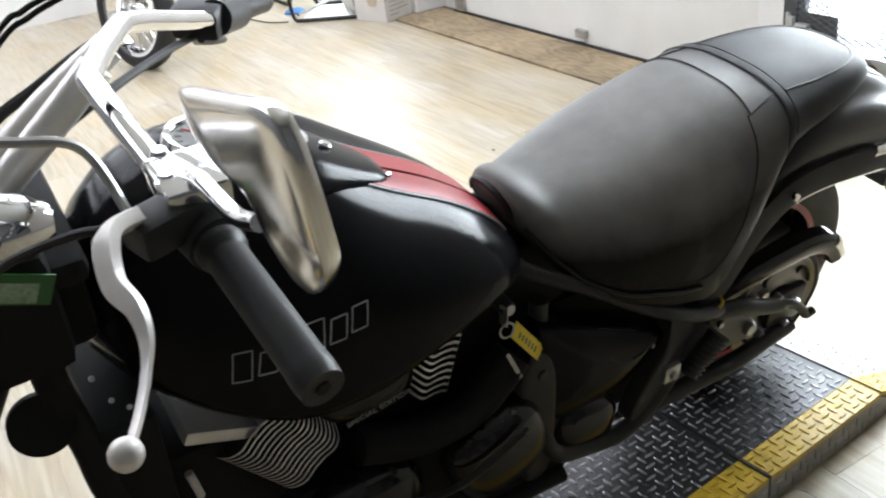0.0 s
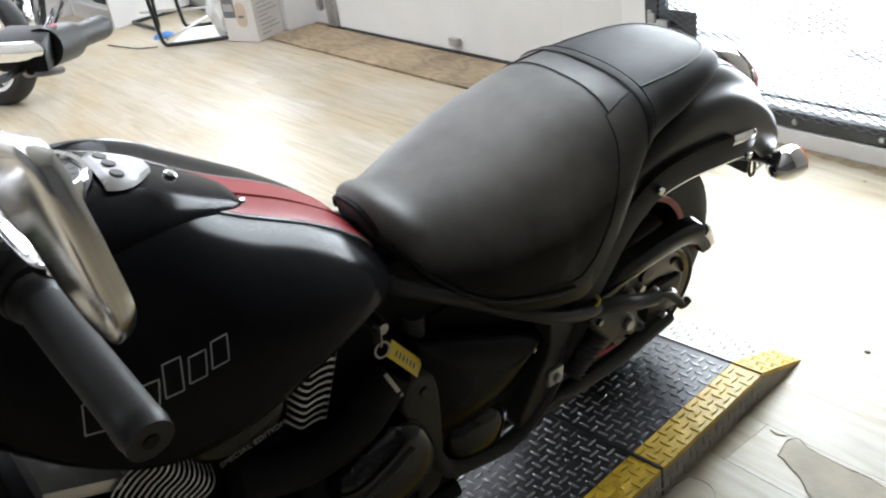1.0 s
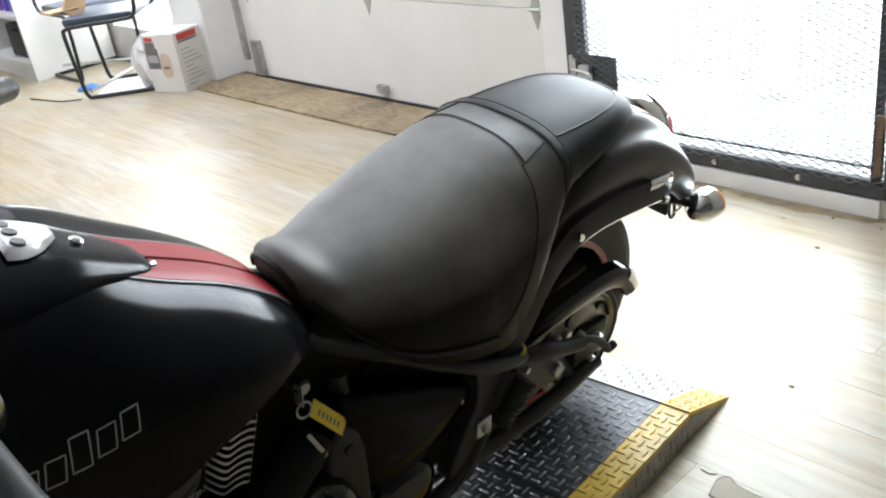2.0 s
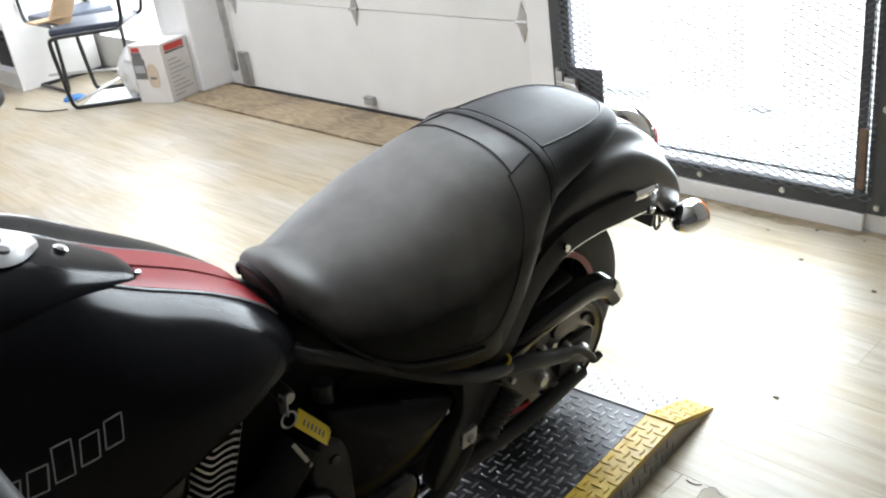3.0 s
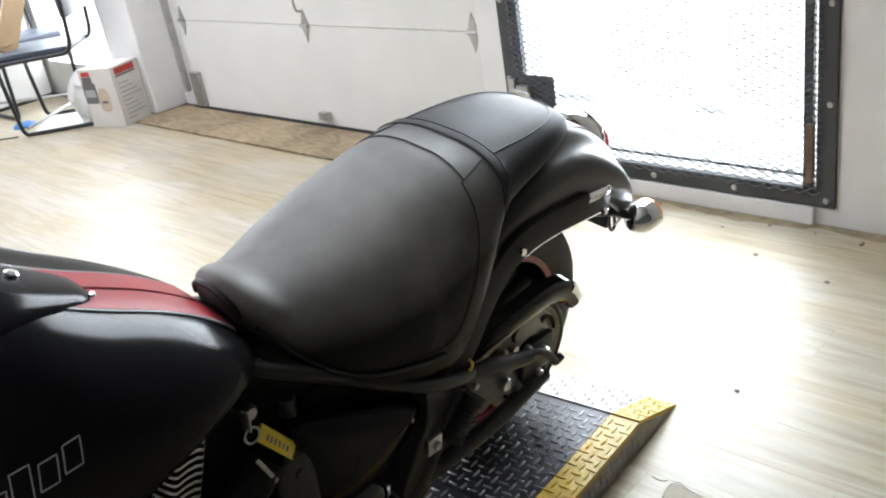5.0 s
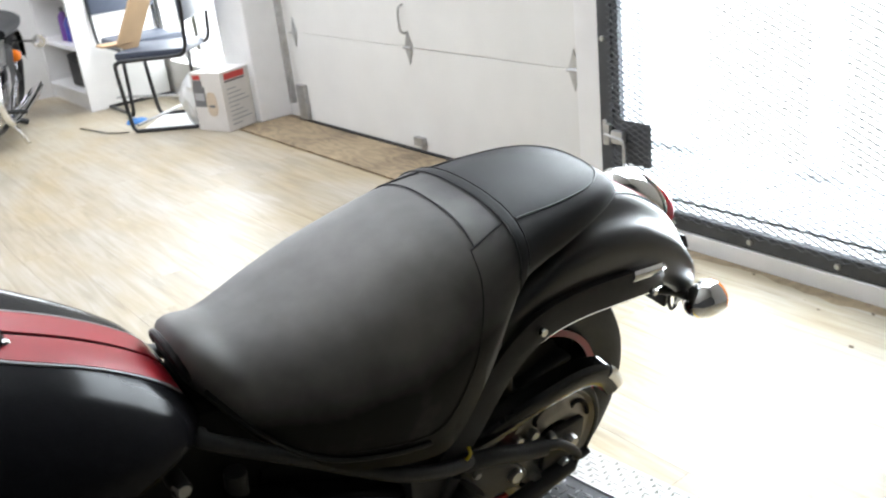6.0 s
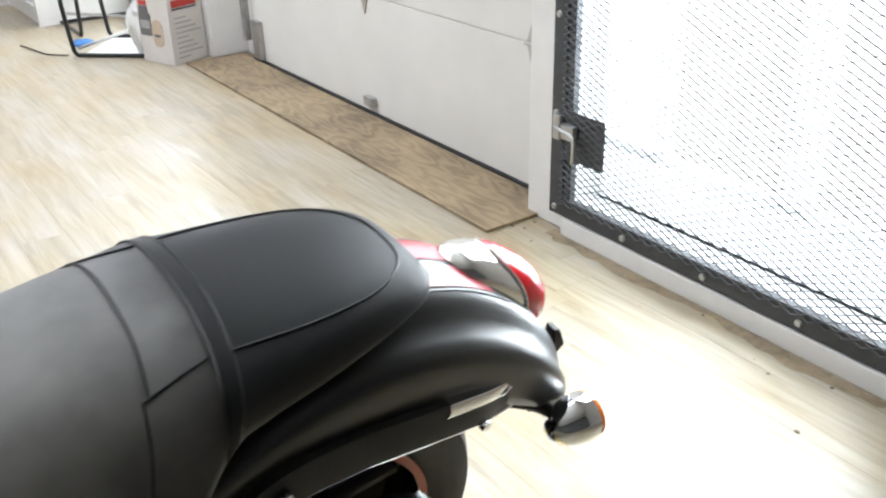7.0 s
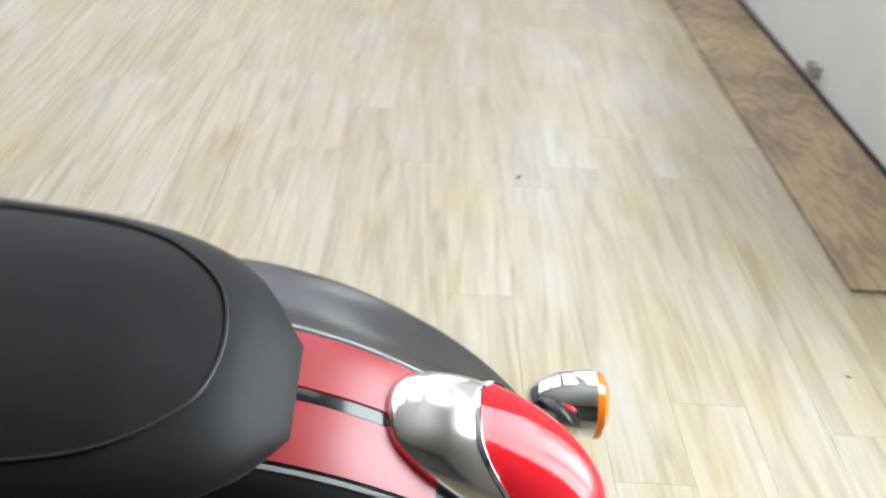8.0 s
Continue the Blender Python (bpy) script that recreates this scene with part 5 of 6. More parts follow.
for v in bag.verts:
    n_ = noise.noise(v.co * 14) * 0.03
    v.co = Vector((v.co.x * 0.75 + n_, v.co.y * 0.8 + n_, max(0.0, v.co.z * 1.2 + 0.16 + n_)))
ob = mesh_object("plastic_bag", bag, MATT_WHITE)
ob.location = (1.20, 4.36, 0.001)
tagged(ob, "crumpled white plastic bag beside the carton", "bag")

# open shelf unit
SU = (0.86, 5.50)
shelf = thing("shelf_unit", pose(SU[0], SU[1], 0), "white open shelf unit with boxes and bottles", "shelf")
part("end_panel", box((0, 0, 0), (0.60, 0.03, 1.9), 0.003), TRIM_WHITE, shelf, smooth=False)
part("end_panel", box((0, 0.90, 0), (0.60, 0.93, 1.9), 0.003), TRIM_WHITE, shelf, smooth=False)
part("back_panel", box((0.58, 0.03, 0), (0.60, 0.90, 1.9)), TRIM_WHITE, shelf, smooth=False)
for z in (0.10, 0.43, 0.78, 1.15, 1.5, 1.87):
    part("shelf_board", box((0.0, 0.03, z), (0.58, 0.90, z + 0.03), 0.003), TRIM_WHITE, shelf, smooth=False)
part("plinth", box((0.02, 0.03, 0.0), (0.04, 0.90, 0.10)), TRIM_WHITE, shelf, smooth=False)
tb = thing("tool_case", pose(SU[0] + 0.06, SU[1] + 0.10, 0.13), "black plastic tool case on the shelf", "case")
part("case_body", box((0, 0, 0), (0.30, 0.42, 0.24), 0.02), RUBBER, tb)
part("case_handle", tube([(-0.005, 0.15, 0.20), (-0.025, 0.17, 0.215), (-0.025, 0.25, 0.215), (-0.005, 0.27, 0.20)], 0.008, 8), RUBBER, tb)
BLUEB = material("blue_bottle", (0.05, 0.06, 0.35), 0.3, scale=30)
PURPLE = material("purple_bottle", (0.16, 0.05, 0.28), 0.3, scale=30)
for k, (y, h, mt) in enumerate(((0.16, 0.17, BLUEB), (0.27, 0.22, PURPLE), (0.38, 0.20, BLUEB), (0.5, 0.24, PURPLE))):
    bt = thing("bottle", pose(SU[0] + 0.10, SU[1] + y, 0.46), "dark blue plastic bottle on the shelf" if mt is BLUEB else "purple plastic bottle on the shelf", "bottle", "bottles on the shelf")
    part("bottle_body", lathe([(0, 0), (0.036, 0), (0.038, 0.01), (0.038, h * 0.7), (0.02, h * 0.85), (0.014, h * 0.88), (0, h * 0.88)], n=18), mt, bt)
    part("cap", lathe([(0.0, h * 0.88), (0.016, h * 0.88), (0.016, h), (0, h)], n=14), CARTON_GREY, bt)
db = thing("storage_box", pose(SU[0] + 0.08, SU[1] + 0.03, 0.81), "dark storage box on the shelf", "box")
part("box_body", box((0, 0.06, 0), (0.3, 0.5, 0.24), 0.01), CARTON_GREY, db, smooth=False)

# second motorcycle, parked further back
B2 = Matrix.Translation((0.06, 5.09, 0)) @ Matrix.Rotation(radians(66), 4, "Z") @ Matrix.Rotation(radians(10), 4, "X")
m2 = thing("parked_motorcycle", B2, "black and chrome cruiser with spoked wheels, parked on its stand", "motorcycle")


def spoked_wheel(name, x, R, w, turn=0):
    m = Matrix.Translation((x, 0, R)) @ Matrix.Rotation(radians(turn), 4, "Z") @ Matrix.Rotation(radians(90), 4, "X")
    hubw = part(name, lathe([(0, -0.05), (0.05, -0.045), (0.06, 0), (0.05, 0.045), (0, 0.05)], m, 20), CHROME, m2, "wire-spoked wheel")
    part("tyre", lathe(wheel_profile(R, w, R - 0.085), m, 48), RUBBER, hubw, "black tyre")
    part("rim", lathe([(R - 0.10, -0.04), (R - 0.08, -0.045), (R - 0.08, 0.045), (R - 0.10, 0.04), (R - 0.10, -0.04)], m, 48), CHROME, hubw, "chrome rim")
    for k in range(28):
        a = 2 * math.pi * k / 28
        s = 0.03 if k % 2 else -0.03
        part("wire_spoke", tube([m @ Vector((0.05 * math.cos(a + 0.3), 0.05 * math.sin(a + 0.3), s)), m @ Vector(((R - 0.1) * math.cos(a), (R - 0.1) * math.sin(a), 0))], 0.0022, 5), CHROME, hubw)


spoked_wheel("front_wheel", -0.76, 0.33, 0.055, 46)
spoked_wheel("rear_wheel", 0.74, 0.32, 0.07)
for y in (-0.09, 0.09):
    part("fork_leg", tube([(-0.76, y, 0.33), (-0.42, y, 0.98)], 0.022, 12), CHROME, m2, "chrome fork leg")
    bx = part("indicator_stem", tube([(-0.44, y, 0.85), (-0.46, y * 1.3, 0.85)], 0.008, 8), CHROME, m2)
    part("indicator", lathe([(0, -0.03), (0.03, -0.02), (0.036, 0.012), (0, 0.02)], Matrix.Translation((-0.47, y * 1.6, 0.85)) @ Matrix.Rotation(radians(-90), 4, "Y"), 18), ORANGE_LENS, bx, "orange indicator")
part("front_fender", sweep([(-0.76 + 0.36 * math.sin(radians(a)), 0, 0.33 + 0.36 * math.cos(radians(a))) for a in range(-60, 61, 8)], [(-0.06, -0.02), (-0.03, 0.012), (0.03, 0.012), (0.06, -0.02), (0.03, 0.004), (-0.03, 0.004)], up=(0, 0, 1)), CHROME, m2, "chrome front fender")
part("engine", box((-0.28, -0.14, 0.18), (0.22, 0.14, 0.52), 0.06), CHROME, m2, "polished engine")
for k in range(8):
    part("cooling_fin", box((-0.24, -0.12, 0.52 + 0.02 * k), (0.16, 0.12, 0.53 + 0.02 * k), 0.002), ALU, m2, smooth=False)
part("engine_cover", lathe([(0, 0.0), (0.10, 0.0), (0.11, -0.02), (0.08, -0.035), (0, -0.04)], Matrix.Translation((-0.05, -0.14, 0.34)) @ Matrix.Rotation(radians(-90), 4, "X") @ Matrix.Rotation(radians(180), 4, "X"), 24), CHROME, m2, "chrome engine cover")
rings = []
for i in range(15):
    f = i / 14
    w = 0.13 * math.sin(math.pi * (0.15 + 0.7 * f)) ** 0.7
    rings.append([Vector((-0.36 + 0.55 * f, w * math.cos(a), 0.80 - 0.08 * f + (0.11 - 0.03 * f) * math.sin(a))) for a in [2 * math.pi * k / 20 for k in range(20)]])
part("fuel_tank", loft(rings), GLOSS, m2, "gloss black fuel tank")
rings = [[Vector((0.16 + 0.55 * f, (0.13 + 0.03 * math.sin(math.pi * f)) * math.cos(a), 0.70 + 0.04 * f + 0.05 * math.sin(a))) for a in [2 * math.pi * k / 20 for k in range(20)]] for f in [k / 10 for k in range(11)]]
part("seat", loft(rings), VINYL, m2, "black seat")
part("rear_fender", sweep([(0.74 + 0.37 * math.sin(radians(a)), 0, 0.32 + 0.37 * math.cos(radians(a))) for a in range(-70, 81, 8)], [(-0.09, -0.04), (-0.06, 0.012), (0.06, 0.012), (0.09, -0.04), (0.06, 0.004), (-0.06, 0.004)], up=(0, 0, 1)), GLOSS, m2, "black rear fender")
part("headlight", lathe([(0.0, -0.10), (0.06, -0.09), (0.09, 0.0), (0.09, 0.05), (0, 0.06)], Matrix.Translation((-0.54, 0, 0.88)) @ Matrix.Rotation(radians(-90), 4, "Y"), 24), CHROME, m2, "chrome headlight")
part("handlebar", tube([(-0.22, -0.40, 1.06), (-0.36, -0.25, 1.10), (-0.40, 0, 1.04), (-0.36, 0.25, 1.10), (-0.22, 0.40, 1.06)], 0.012, 10), CHROME, m2, "chrome handlebar")
for s in (-1, 1):
    part("footpeg", tube([(-0.12, s * 0.15, 0.27), (-0.12, s * 0.27, 0.28)], 0.014, 10), RUBBER, m2)
    part("exhaust_pipe", tube([(-0.2, s * 0.12, 0.5), (-0.3, s * 0.15, 0.35), (-0.1, s * 0.17, 0.2), (0.3, s * 0.18, 0.2), (0.95, s * 0.18, 0.24)], 0.026, 12), CHROME, m2, "chrome exhaust pipe")
part("side_stand", tube([(-0.02, -0.13, 0.2), (0.0, -0.22, 0.08), (0.02, -0.28, -0.05)], 0.012, 8), CHROME, m2)
for s in (-1, 1):
    part("frame_rail", tube([(-0.40, 0.04 * s, 0.85), (-0.33, 0.07 * s, 0.4), (-0.22, 0.1 * s, 0.16), (0.25, 0.1 * s, 0.16), (0.45, 0.09 * s, 0.45), (0.74, 0.09 * s, 0.32)], 0.015, 10), BLACK_METAL, m2)

for at_, stem_, lens_ in (((0.68, -0.03, 0.55), (0.64, -0.09, 0.50), True), ((0.60, -0.08, 0.60), (0.58, -0.26, 0.61), False)):
    st_ = part("rear_indicator_stem", tube([at_, stem_], 0.008, 8), CHROME, m2)
    hm_ = Matrix.Translation(stem_) @ Matrix.Rotation(radians(-90), 4, "Y")
    part("rear_indicator", lathe([(0.0, -0.05), (0.028, -0.035), (0.044, 0.0), (0.044, 0.012), (0.0, 0.012)], hm_, 20), CHROME, st_, "chrome indicator shell")
    if lens_:
        part("lens", lathe([(0.0, 0.011), (0.041, 0.011), (0.036, 0.022), (0.02, 0.03), (0.0, 0.032)], hm_, 20), ORANGE_LENS, st_, "orange indicator lens")
part("muffler", tube([(0.02, -0.12, 0.20), (0.20, -0.15, 0.17), (0.50, -0.16, 0.19), (0.80, -0.17, 0.22)], 0.038, 14), CHROME, m2, "chrome muffler")
part("side_panel", box((0.14, -0.11, 0.32), (0.48, 0.11, 0.60), 0.03), BLACK_METAL, m2, "black side panel")
part("passenger_footpeg", tube([(0.05, -0.12, 0.20), (0.06, -0.24, 0.17)], 0.018, 10), RUBBER, m2, "black rubber footpeg")
# chipped floor by the lift, and crumbs along the wall
rngc = random.Random(11)
for outline in ([(0.054, -0.408), (0.096, -0.393), (0.123, -0.408), (0.112, -0.442), (0.107, -0.53), (0.106, -0.61), (0.06, -0.68), (0.01, -0.66), (-0.03, -0.58), (-0.004, -0.51), (0.023, -0.474)], [(-0.125, -0.308), (-0.112, -0.348), (-0.136, -0.386), (-0.19, -0.40), (-0.235, -0.37), (-0.225, -0.325), (-0.18, -0.308)]):
    base_ = smooth_path([(x, y, 0.0004) for x, y in outline + outline[:1]], 6)[:-1]
    ragged = [p + Vector((0.006 * noise.noise(p * 70), 0.006 * noise.noise(p * 70 + Vector((9, 0, 0))), 0)) for p in base_]
    mid_ = sum(ragged, Vector()) / len(ragged)
    bm = bmesh.new()
    rows = []
    for g_, z_ in ((1.0, 0.0003), (0.985, 0.0011), (0.95, 0.0012), (0.6, 0.0012), (0.3, 0.0012)):
        rows.append([bm.verts.new(mid_ + (p - mid_) * g_ + Vector((0, 0, z_))) for p in ragged])
    n_ = len(ragged)
    for r0, r1 in zip(rows, rows[1:]):
        for k in range(n_):
            bm.faces.new((r0[k], r0[(k + 1) % n_], r1[(k + 1) % n_], r1[k]))
    bm.faces.new(rows[-1])
    tagged(mesh_object("worn_patch", bm, TORN, smooth=False), "torn tan patch in the washed oak planks", kind="structure")
    lip = [p + Vector((0, 0, 0.0008)) for k, p in enumerate(ragged) if k % 2 == 0]
    sc_ = [0.35 + 1.1 * abs(noise.noise(p * 25)) for p in lip]
    tagged(mesh_object("torn_edge", tube(lip + lip[:1], 0.0016, 6, straight=True, scale=sc_ + sc_[:1]), STAIN), "dark torn edge of the floor covering", kind="structure")
bm = bmesh.new()
inner, outer = [], []
for k in range(141):
    y_ = -1.7 + 0.02 * k
    w_ = 0.045 + 0.035 * noise.noise(Vector((y_ * 3.1, 0.3, 0))) + 0.018 * noise.noise(Vector((y_ * 14, 2.0, 0)))
    wall_x = GATE_X - 0.036 if -0.13 < y_ < 1.06 else GATE_X - 0.019
    inner.append(bm.verts.new((wall_x, y_, 0.0012)))
    outer.append(bm.verts.new((wall_x - max(0.012, w_), y_, 0.0009)))
for k in range(140):
    bm.faces.new((inner[k], inner[k + 1], outer[k + 1], outer[k]))
tagged(mesh_object("floor_dirt", bm, GRIME, smooth=False), "brown dirt swept up along the wall", kind="structure")
crack = [q + Vector((0.004 * noise.noise(q * 60), 0.004 * noise.noise(q * 60 + Vector((5, 0, 0))), 0)) for q in smooth_path([(0.11, -0.349, 0.0006), (0.108, -0.366, 0.0006), (0.117, -0.383, 0.0006)], 8)]
tagged(mesh_object("floor_crack", tube(crack, 0.0016, 6, straight=True), STAIN), "dark crack in the floor planks", kind="structure")
bm = bmesh.new()
for k in range(34):
    x, y, r = GATE_X - 0.02 - abs(rngc.gauss(0, 0.10)), rngc.uniform(-1.0, 1.25), rngc.uniform(0.001, 0.0035)
    box((x - r, y - r * 1.4, 0.0), (x + r, y + r * 1.4, r * 0.8), bm=bm)
for x, y in ((1.188, -0.064), (0.496, -0.353), (1.379, -0.316), (1.11, -0.321), (0.483, 1.70)):
    box((x - 0.005, y - 0.007, 0.0), (x + 0.004, y + 0.006, 0.004), 0.0015, bm=bm)
tagged(mesh_object("debris", bm, STAIN, smooth=False), "small crumbs of dirt along the wall", "debris", kind="stuff")
# ---- lift: low tread-plate platform with a tail ramp ----
LIFT = pose(0.186, -0.273, 0, 0, 0, 5.0)
lift = thing("motorcycle_lift", LIFT, "low black tread-plate motorcycle lift with yellow edges and a tail ramp", "lift")
LW_, LL = 0.61, 2.6
YB = 0.075


def lugs(u0, u1, v0, v1, z):
    """Raised lugs, in alternating directions, joined into one sheet."""
    bm = bmesh.new()
    p, h, half, w = 0.0245, 0.0024, 0.0148, 0.0034
    i = 0
    u = u0 + 0.012
    while u < u1 - 0.008:
        j = 0
        v = v0 + 0.012
        while v < v1 - 0.008:
            a = radians(45 if (i + j) % 2 else -45) + radians(45)
            c, s = math.cos(a), math.sin(a)
            zz = z(u)
            ring = [(-half, 0), (-half * 0.5, -w), (half * 0.5, -w), (half, 0), (half * 0.5, w), (-half * 0.5, w)]
            base = [bm.verts.new((u + c * x - s * y, v + s * x + c * y, z(u + c * x - s * y) + 0.0002)) for x, y in ring]
            top = [bm.verts.new((u + c * x * 0.6 - s * y * 0.45, v + s * x * 0.6 + c * y * 0.45, zz + h)) for x, y in ring]
            for k in range(6):
                bm.faces.new((base[k], base[(k + 1) % 6], top[(k + 1) % 6], top[k]))
            bm.faces.new(top)
            j += 1
            v += p
        i += 1
        u += p
    return bm


flat = lambda u: LIFT_H
slope = lambda u: LIFT_H * (1 - u / 0.185) + 0.004
JOINT = -0.387


def deck_part(name, u0, u1, v0, v1, mat, label, z=flat):
    bm = bmesh.new()
    lo = -0.012
    pts = []
    for u in (u0, u1):
        for v in (v0, v1):
            pts.append((bm.verts.new((u, v, z(u) + lo)), bm.verts.new((u, v, z(u)))))
    a, b, c, d = pts
    for q in ((a[1], b[1], d[1], c[1]), (a[0], c[0], d[0], b[0]), (a[0], a[1], c[1], c[0]), (b[0], d[0], d[1], b[1]), (a[0], b[0], b[1], a[1]), (c[0], c[1], d[1], d[0])):
        bm.faces.new(q)
    ob = part(name, bm, mat, lift, label, smooth=False)
    tagged(part("tread_pattern", lugs(u0, u1, v0, v1, z), mat if mat is not PLATE_BLACK else LUG_WORN, ob, smooth=False), kind="stuff")
    return ob


for u0, u1 in ((-LL, JOINT - 0.004), (JOINT + 0.004, -0.002)):
    deck_part("deck_plate", u0, u1, YB, LW_ - YB, PLATE_BLACK, "black painted tread plate")
    deck_part("edge_plate", u0, u1, 0.0, YB - 0.001, PLATE_YELLOW, "yellow tread-plate edge")
    deck_part("edge_plate", u0, u1, LW_ - YB + 0.001, LW_, PLATE_YELLOW, "yellow tread-plate edge")
deck_part("ramp_plate", 0.0, 0.185, YB, LW_ - YB, PLATE_BARE, "worn bare tread-plate ramp", slope)
deck_part("ramp_edge", 0.0, 0.185, 0.0, YB - 0.001, PLATE_YELLOW, "yellow ramp edge", slope)
deck_part("ramp_edge", 0.0, 0.185, LW_ - YB + 0.001, LW_, PLATE_YELLOW, "yellow ramp edge", slope)
for v, d in ((0.0, -1), (LW_, 1)):
    for u0, u1, n in ((-LL, JOINT - 0.004, 1), (JOINT + 0.004, 0.185, 2)):
        bm = bmesh.new()
        us = [u0, u1] if n == 1 else [u0, 0.0, u1]
        top = [(u, (LIFT_H if u <= 0 else 0.004) - 0.012) for u in us]
        ring = [(u, 0.0) for u in us[::-1]]
        poly = top + ring
        f1 = [bm.verts.new((u, v, z)) for u, z in poly]
        f2 = [bm.verts.new((u, v - d * 0.004, z)) for u, z in poly]
        bm.faces.new(f1)
        bm.faces.new(f2[::-1])
        for k in range(len(poly)):
            bm.faces.new((f1[k], f1[(k + 1) % len(poly)], f2[(k + 1) % len(poly)], f2[k]))
        part("side_skirt", bm, PLATE_BARE, lift, "grey tread-plate side", smooth=False)
bm = lugs(-LL, 0.0, 0.006, LIFT_H - 0.010, lambda u: 0.0)
for v in bm.verts:
    v.co = Vector((v.co.x, -v.co.z, v.co.y))
tagged(part("skirt_tread", bm, PLATE_BARE, lift, smooth=False), kind="stuff")
part("joint_bar", box((JOINT - 0.004, 0, 0.0), (JOINT + 0.004, LW_, LIFT_H + 0.003)), BLACK_METAL, lift, smooth=False)

# ---- garage door ----
gdoor = thing("garage_door", pose(DOOR_X, 1.26, 0.0), "white sectional overhead garage door, closed", "garage door", kind="structure")
GW, SH = 2.54, 0.528
for k in range(4):
    z = 0.022 + k * SH
    part("door_panel", box((0, 0, z + 0.0015), (0.045, GW, z + SH - 0.0015), 0.003), DOOR_WHITE, gdoor, smooth=False)
part("bottom_seal", box((-0.012, 0, 0.0), (0.04, GW, 0.022), 0.004), RUBBER, gdoor, "black rubber bottom seal", smooth=False)


def hinge(y, z):
    bm = bmesh.new()
    out = [(-0.028, 0.012), (0, 0.085), (0.028, 0.012), (0.028, -0.012), (0, -0.085), (-0.028, -0.012)]
    a = [bm.verts.new((-0.0005, y + u, z + v)) for u, v in out]
    b = [bm.verts.new((-0.005, y + u, z + v)) for u, v in out]
    bm.faces.new(a)
    bm.faces.new(b[::-1])
    for k in range(6):
        bm.faces.new((a[k], a[(k + 1) % 6], b[(k + 1) % 6], b[k]))
    tube([(-0.012, y - 0.03, z), (-0.012, y + 0.03, z)], 0.008, 8, bm=bm)
    part("hinge", bm, GALV, gdoor, "galvanised door hinge", smooth=False)


for k in (1, 2, 3):
    for y in (0.142, 1.285, 2.445):
        hinge(y, 0.022 + k * SH)
part("bottom_bracket", box((-0.03, 1.225, 0.055), (-0.001, 1.30, 0.098), 0.003), GALV, gdoor, "galvanised bottom bracket", smooth=False)
part("corner_bracket", box((-0.03, 2.40, 0.03), (-0.001, 2.49, 0.24), 0.003), GALV, gdoor, "galvanised corner bracket", smooth=False)
part("corner_bracket", box((-0.03, 0.02, 0.02), (-0.001, 0.09, 0.12), 0.003), GALV, gdoor, smooth=False)
part("pull_handle", tube([(-0.002, 1.30, 0.62), (-0.03, 1.30, 0.635), (-0.036, 1.30, 0.69), (-0.03, 1.30, 0.745), (-0.002, 1.30, 0.76)], 0.006, 8), GALV, gdoor, "steel pull handle")
track = part("door_track", box((-0.05, GW - 0.012, 0.12), (-0.015, GW + 0.02, 2.1), 0.002), GALV, gdoor, "galvanised roller track", smooth=False)

# plywood threshold
tagged(mesh_object("threshold", box((1.27, 1.215, 0.0015), (DOOR_X - 0.012, 3.96, 0.013), 0.002), PLY, smooth=False), "worn stained plywood threshold strip", kind="structure")

# ---- mesh gate ----
gate = thing("security_gate", pose(GATE_X - 0.031, 0, 0), "dark steel security gate with an expanded-metal mesh", "gate")
GY0, GY1, GZ0, GZ1, PW = -0.198, 1.122, 0.066, 2.15, 0.062
for name, lo, hi in (("stile", (0, GY0, GZ0), (0.03, GY0 + PW, GZ1)), ("stile", (0, GY1 - PW, GZ0), (0.03, GY1, GZ1)), ("bottom_rail", (0.001, GY0 + PW, GZ0), (0.029, GY1 - PW, GZ0 + PW)), ("top_rail", (0.001, GY0 + PW, GZ1 - PW), (0.029, GY1 - PW, GZ1))):
    part(name, box(lo, hi, 0.003), GATE_STEEL, gate, smooth=False)


def expanded_mesh(y0, y1, z0, z1, x, ly=0.050, lz=0.0112, r=0.0016):
    """Diamond mesh of slanted flat strands."""
    bm = bmesh.new()
    nz = int((z1 - z0) / lz)
    ny = int((y1 - y0) / (ly / 2))
    for i in range(nz):
        for j in range(ny):
            up = (i + j) % 2
            a = Vector((x, y0 + j * ly / 2, z0 + (i + (0 if up else 1)) * lz))
            b = Vector((x, y0 + (j + 1) * ly / 2, z0 + (i + (1 if up else 0)) * lz))
            rows = [[bm.verts.new(q + Vector(o)) for o in ((-r * 1.6, 0, -r), (r * 1.6, 0, r * 0.2), (0, 0, r))] for q in (a, b)]
            for k in range(3):
                bm.faces.new((rows[0][k], rows[0][(k + 1) % 3], rows[1][(k + 1) % 3], rows[1][k]))
    return bm


part("expanded_mesh", expanded_mesh(GY0 + 0.045, GY1 - 0.045, GZ0 + 0.042, GZ1 - 0.03, -0.0035), MESH_STEEL, gate, "dark expanded-metal mesh", smooth=False)
for y, z in [(1.095 - 0.3165 * k, 0.092) for k in range(5)] + [(1.098, 0.106 + 0.31 * k) for k in range(1, 7)] + [(GY0 + 0.02, 0.106 + 0.31 * k) for k in range(1, 7)]:
    bolt((0.0, y, z), (-1, 0, 0), 0.011, 0.007, GALV, gate, "bolt", "round galvanised bolt")
for y0, y1 in ((GY1 - PW - 0.034, GY1 - PW - 0.006), (GY0 + PW + 0.014, GY0 + PW + 0.044)):
    part("inner_stile", box((0.002, y0, GZ0 + PW), (0.028, y1, GZ1 - PW), 0.003), GATE_STEEL, gate, "dark inner gate stile", smooth=False)
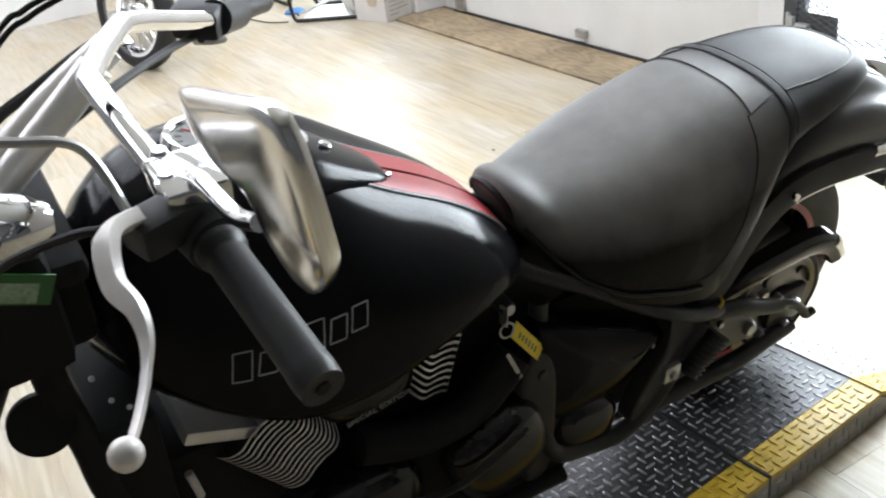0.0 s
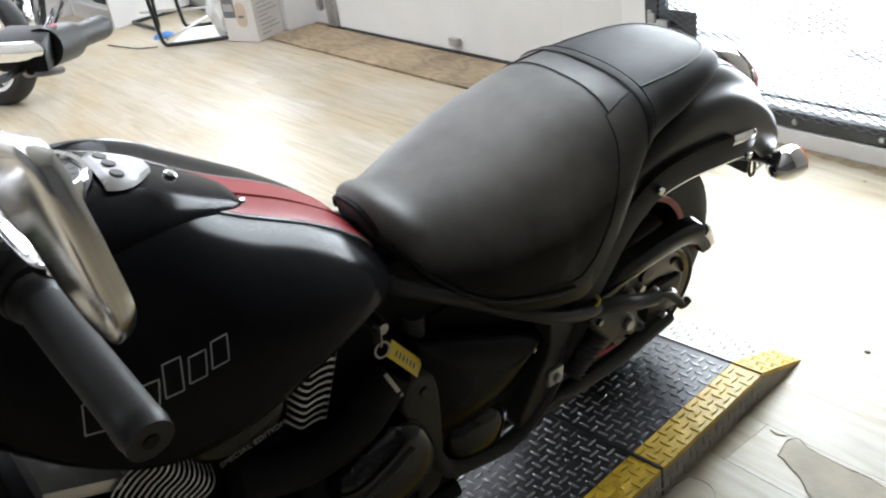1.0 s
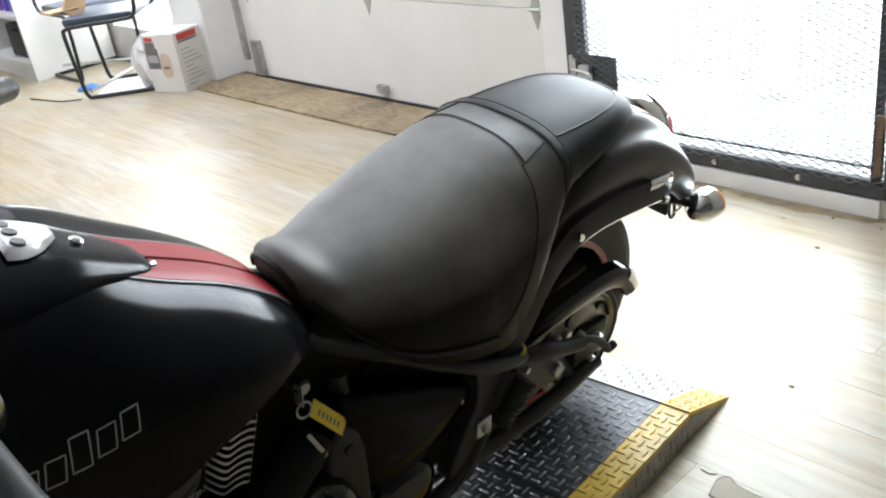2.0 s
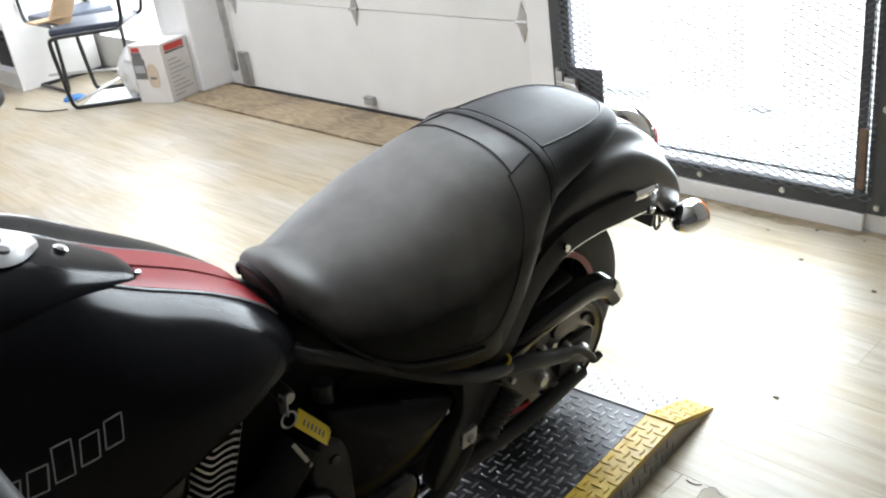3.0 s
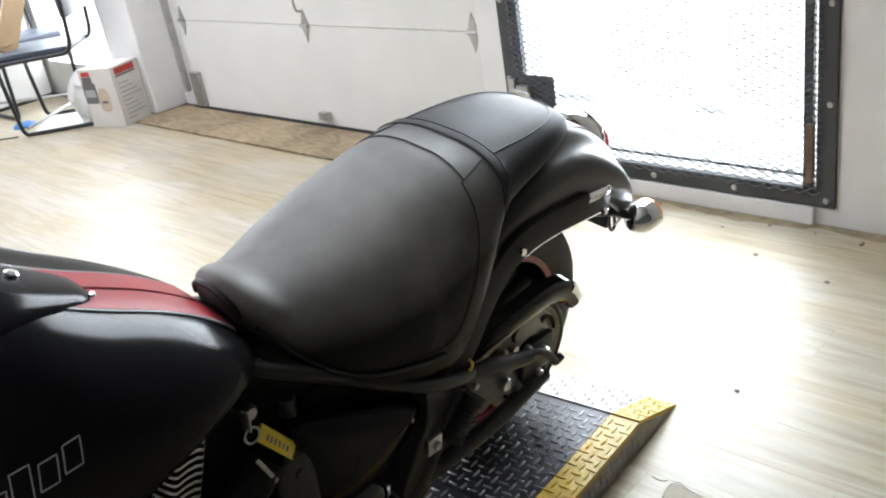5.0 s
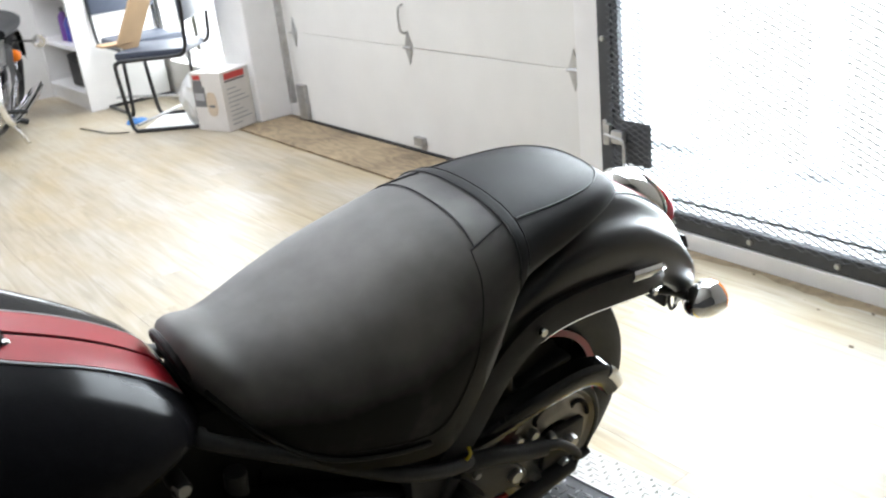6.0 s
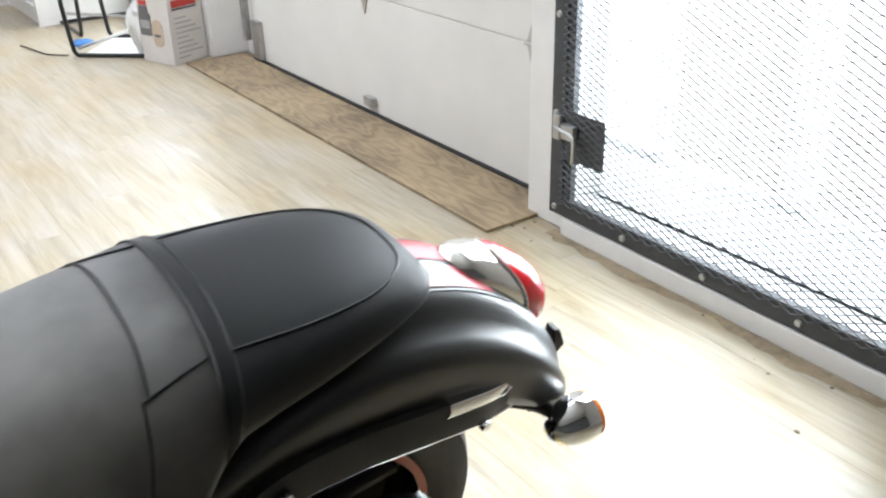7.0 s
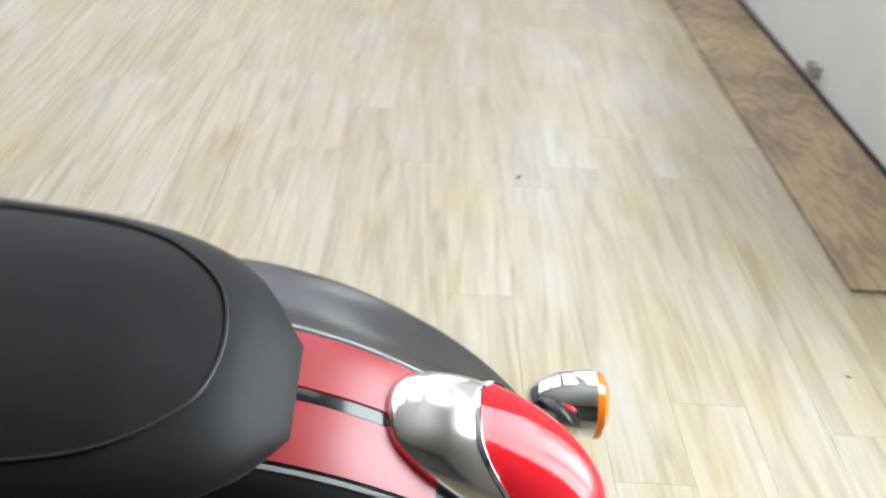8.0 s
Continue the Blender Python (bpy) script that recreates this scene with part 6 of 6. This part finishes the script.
RUST = material("rusty_brown_steel", (0.16, 0.105, 0.07), 0.6, metal=0.2, scale=25, vary=0.4, bump=0.3, bump_scale=90)
for z in (0.15, 0.95, 1.75):
    part("hinge_post", box((-0.014, GY0 + PW + 0.004, z), (-0.001, GY0 + PW + 0.03, z + 0.20), 0.004), RUST, gate, "rusty brown gate hinge", smooth=False)
guard_plate = part("lock_plate", box((-0.0075, 0.872, 0.277), (-0.0055, 1.045, 0.438), 0.0008), GATE_STEEL, gate, "dark steel lock guard", smooth=False)
part("guard_mesh", expanded_mesh(0.870, 1.047, 0.274, 0.441, -0.0095), MESH_STEEL, guard_plate, "dark expanded mesh over the guard", smooth=False)
lk = part("lock_case", box((-0.036, 0.985, 0.352), (-0.011, 1.04, 0.40), 0.004), GALV, gate, "steel slide bolt", smooth=False)
part("lock_strike", box((-0.02, 1.062, 0.335), (-0.001, 1.095, 0.415), 0.003), GALV, lk, smooth=False)
part("lock_lever", tube([(-0.03, 1.075, 0.378), (-0.036, 1.02, 0.376), (-0.042, 0.985, 0.372), (-0.042, 0.972, 0.355), (-0.042, 0.974, 0.285)], 0.0065, 8), GALV, lk)

# window frame behind the gate
win = thing("window_1", pose(GATE_X + 0.12, 0, 0), "white-framed glazed door behind the gate", "window", kind="structure")
# panels and frames are translucent so the daylight behind brightens them
part("backlit_panel", box((0.02, -0.13, 0.10), (0.03, 1.06, 0.30)), BACKLIT_WHITE, win, "white lower panel, made translucent to brighten it", smooth=False)
part("backlit_panel", box((0.02, 0.83, 0.31), (0.03, 1.06, 2.2)), BACKLIT_WHITE, win, smooth=False)
for lo, hi in (((0, -0.13, 0.075), (0.05, 1.06, 0.10)), ((0, -0.13, 0.295), (0.05, 1.06, 0.31)), ((0, 0.272, 0.31), (0.05, 0.362, 2.2)), ((0, 0.80, 0.31), (0.05, 0.83, 2.2)), ((0, -0.13, 0.31), (0.05, -0.10, 2.2))):
    part("window_frame", box(lo, hi, 0.003), BACKLIT_WHITE, win, smooth=False)
win2 = thing("window_2", pose(GATE_X + 0.12, 0, 0), "bright alcove window", "window", kind="structure")
for lo, hi in (((0, 4.40, 0.25), (0.05, 5.45, 0.31)), ((0, 4.40, 0.31), (0.05, 4.47, 2.3)), ((0, 5.38, 0.31), (0.05, 5.45, 2.3))):
    part("window_frame", box(lo, hi, 0.003), TRIM_WHITE, win2, smooth=False)

# unseen ceiling panels added to light the room: troffers in a regular grid
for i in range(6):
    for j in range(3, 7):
        cl = thing("ceiling_light", pose(X0 + 0.475 + 0.95 * i, Y0 + 0.70 + 1.375 * j, ZC), "added white ceiling panel, unseen, for fill light", "light", "fluorescent ceiling lights")
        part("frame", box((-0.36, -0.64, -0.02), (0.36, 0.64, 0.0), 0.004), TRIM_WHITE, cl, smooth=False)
        part("diffuser", box((-0.33, -0.61, -0.028), (0.33, 0.61, -0.021), 0.002), FILL_PANEL, cl, smooth=False)

# ---- floor planks along the wall ----
rng = random.Random(5)
PWID, PLEN = 0.152, 1.22
me = None
x = X1 - 0.0015
rest = bmesh.new()
while x > X0:
    y = Y0 - rng.random() * PLEN
    while y < Y1:
        y1 = min(y + PLEN, Y1)
        y0 = max(y, Y0)
        if y1 - y0 < 0.05:
            y += PLEN
            continue
        if x - PWID < -2.4 or y1 < -1.3:
            box((max(x - PWID, X0) + 0.0003, y0 + 0.0003, -0.0035), (x - 0.0003, y1 - 0.0003, 0.0), bm=rest)
        else:
            if y1 - y0 > PLEN - 1e-4 and me:
                ob = new("plank", me)
            else:
                ob = mesh_object("plank", box((-PWID / 2 + 0.0003, -(y1 - y0) / 2 + 0.0003, -0.0035), (PWID / 2 - 0.0003, (y1 - y0) / 2 - 0.0003, 0.0), 0.0003), PLANK, smooth=False)
                if y1 - y0 > PLEN - 1e-4:
                    me = ob.data
            ob.location = (x - PWID / 2, (y0 + y1) / 2, 0)
            ob.parent = sub
        y += PLEN
    x -= PWID
rest_floor = mesh_object("plank_field", rest, PLANK, smooth=False)
rest_floor.parent = sub
tagged(rest_floor, kind="stuff")
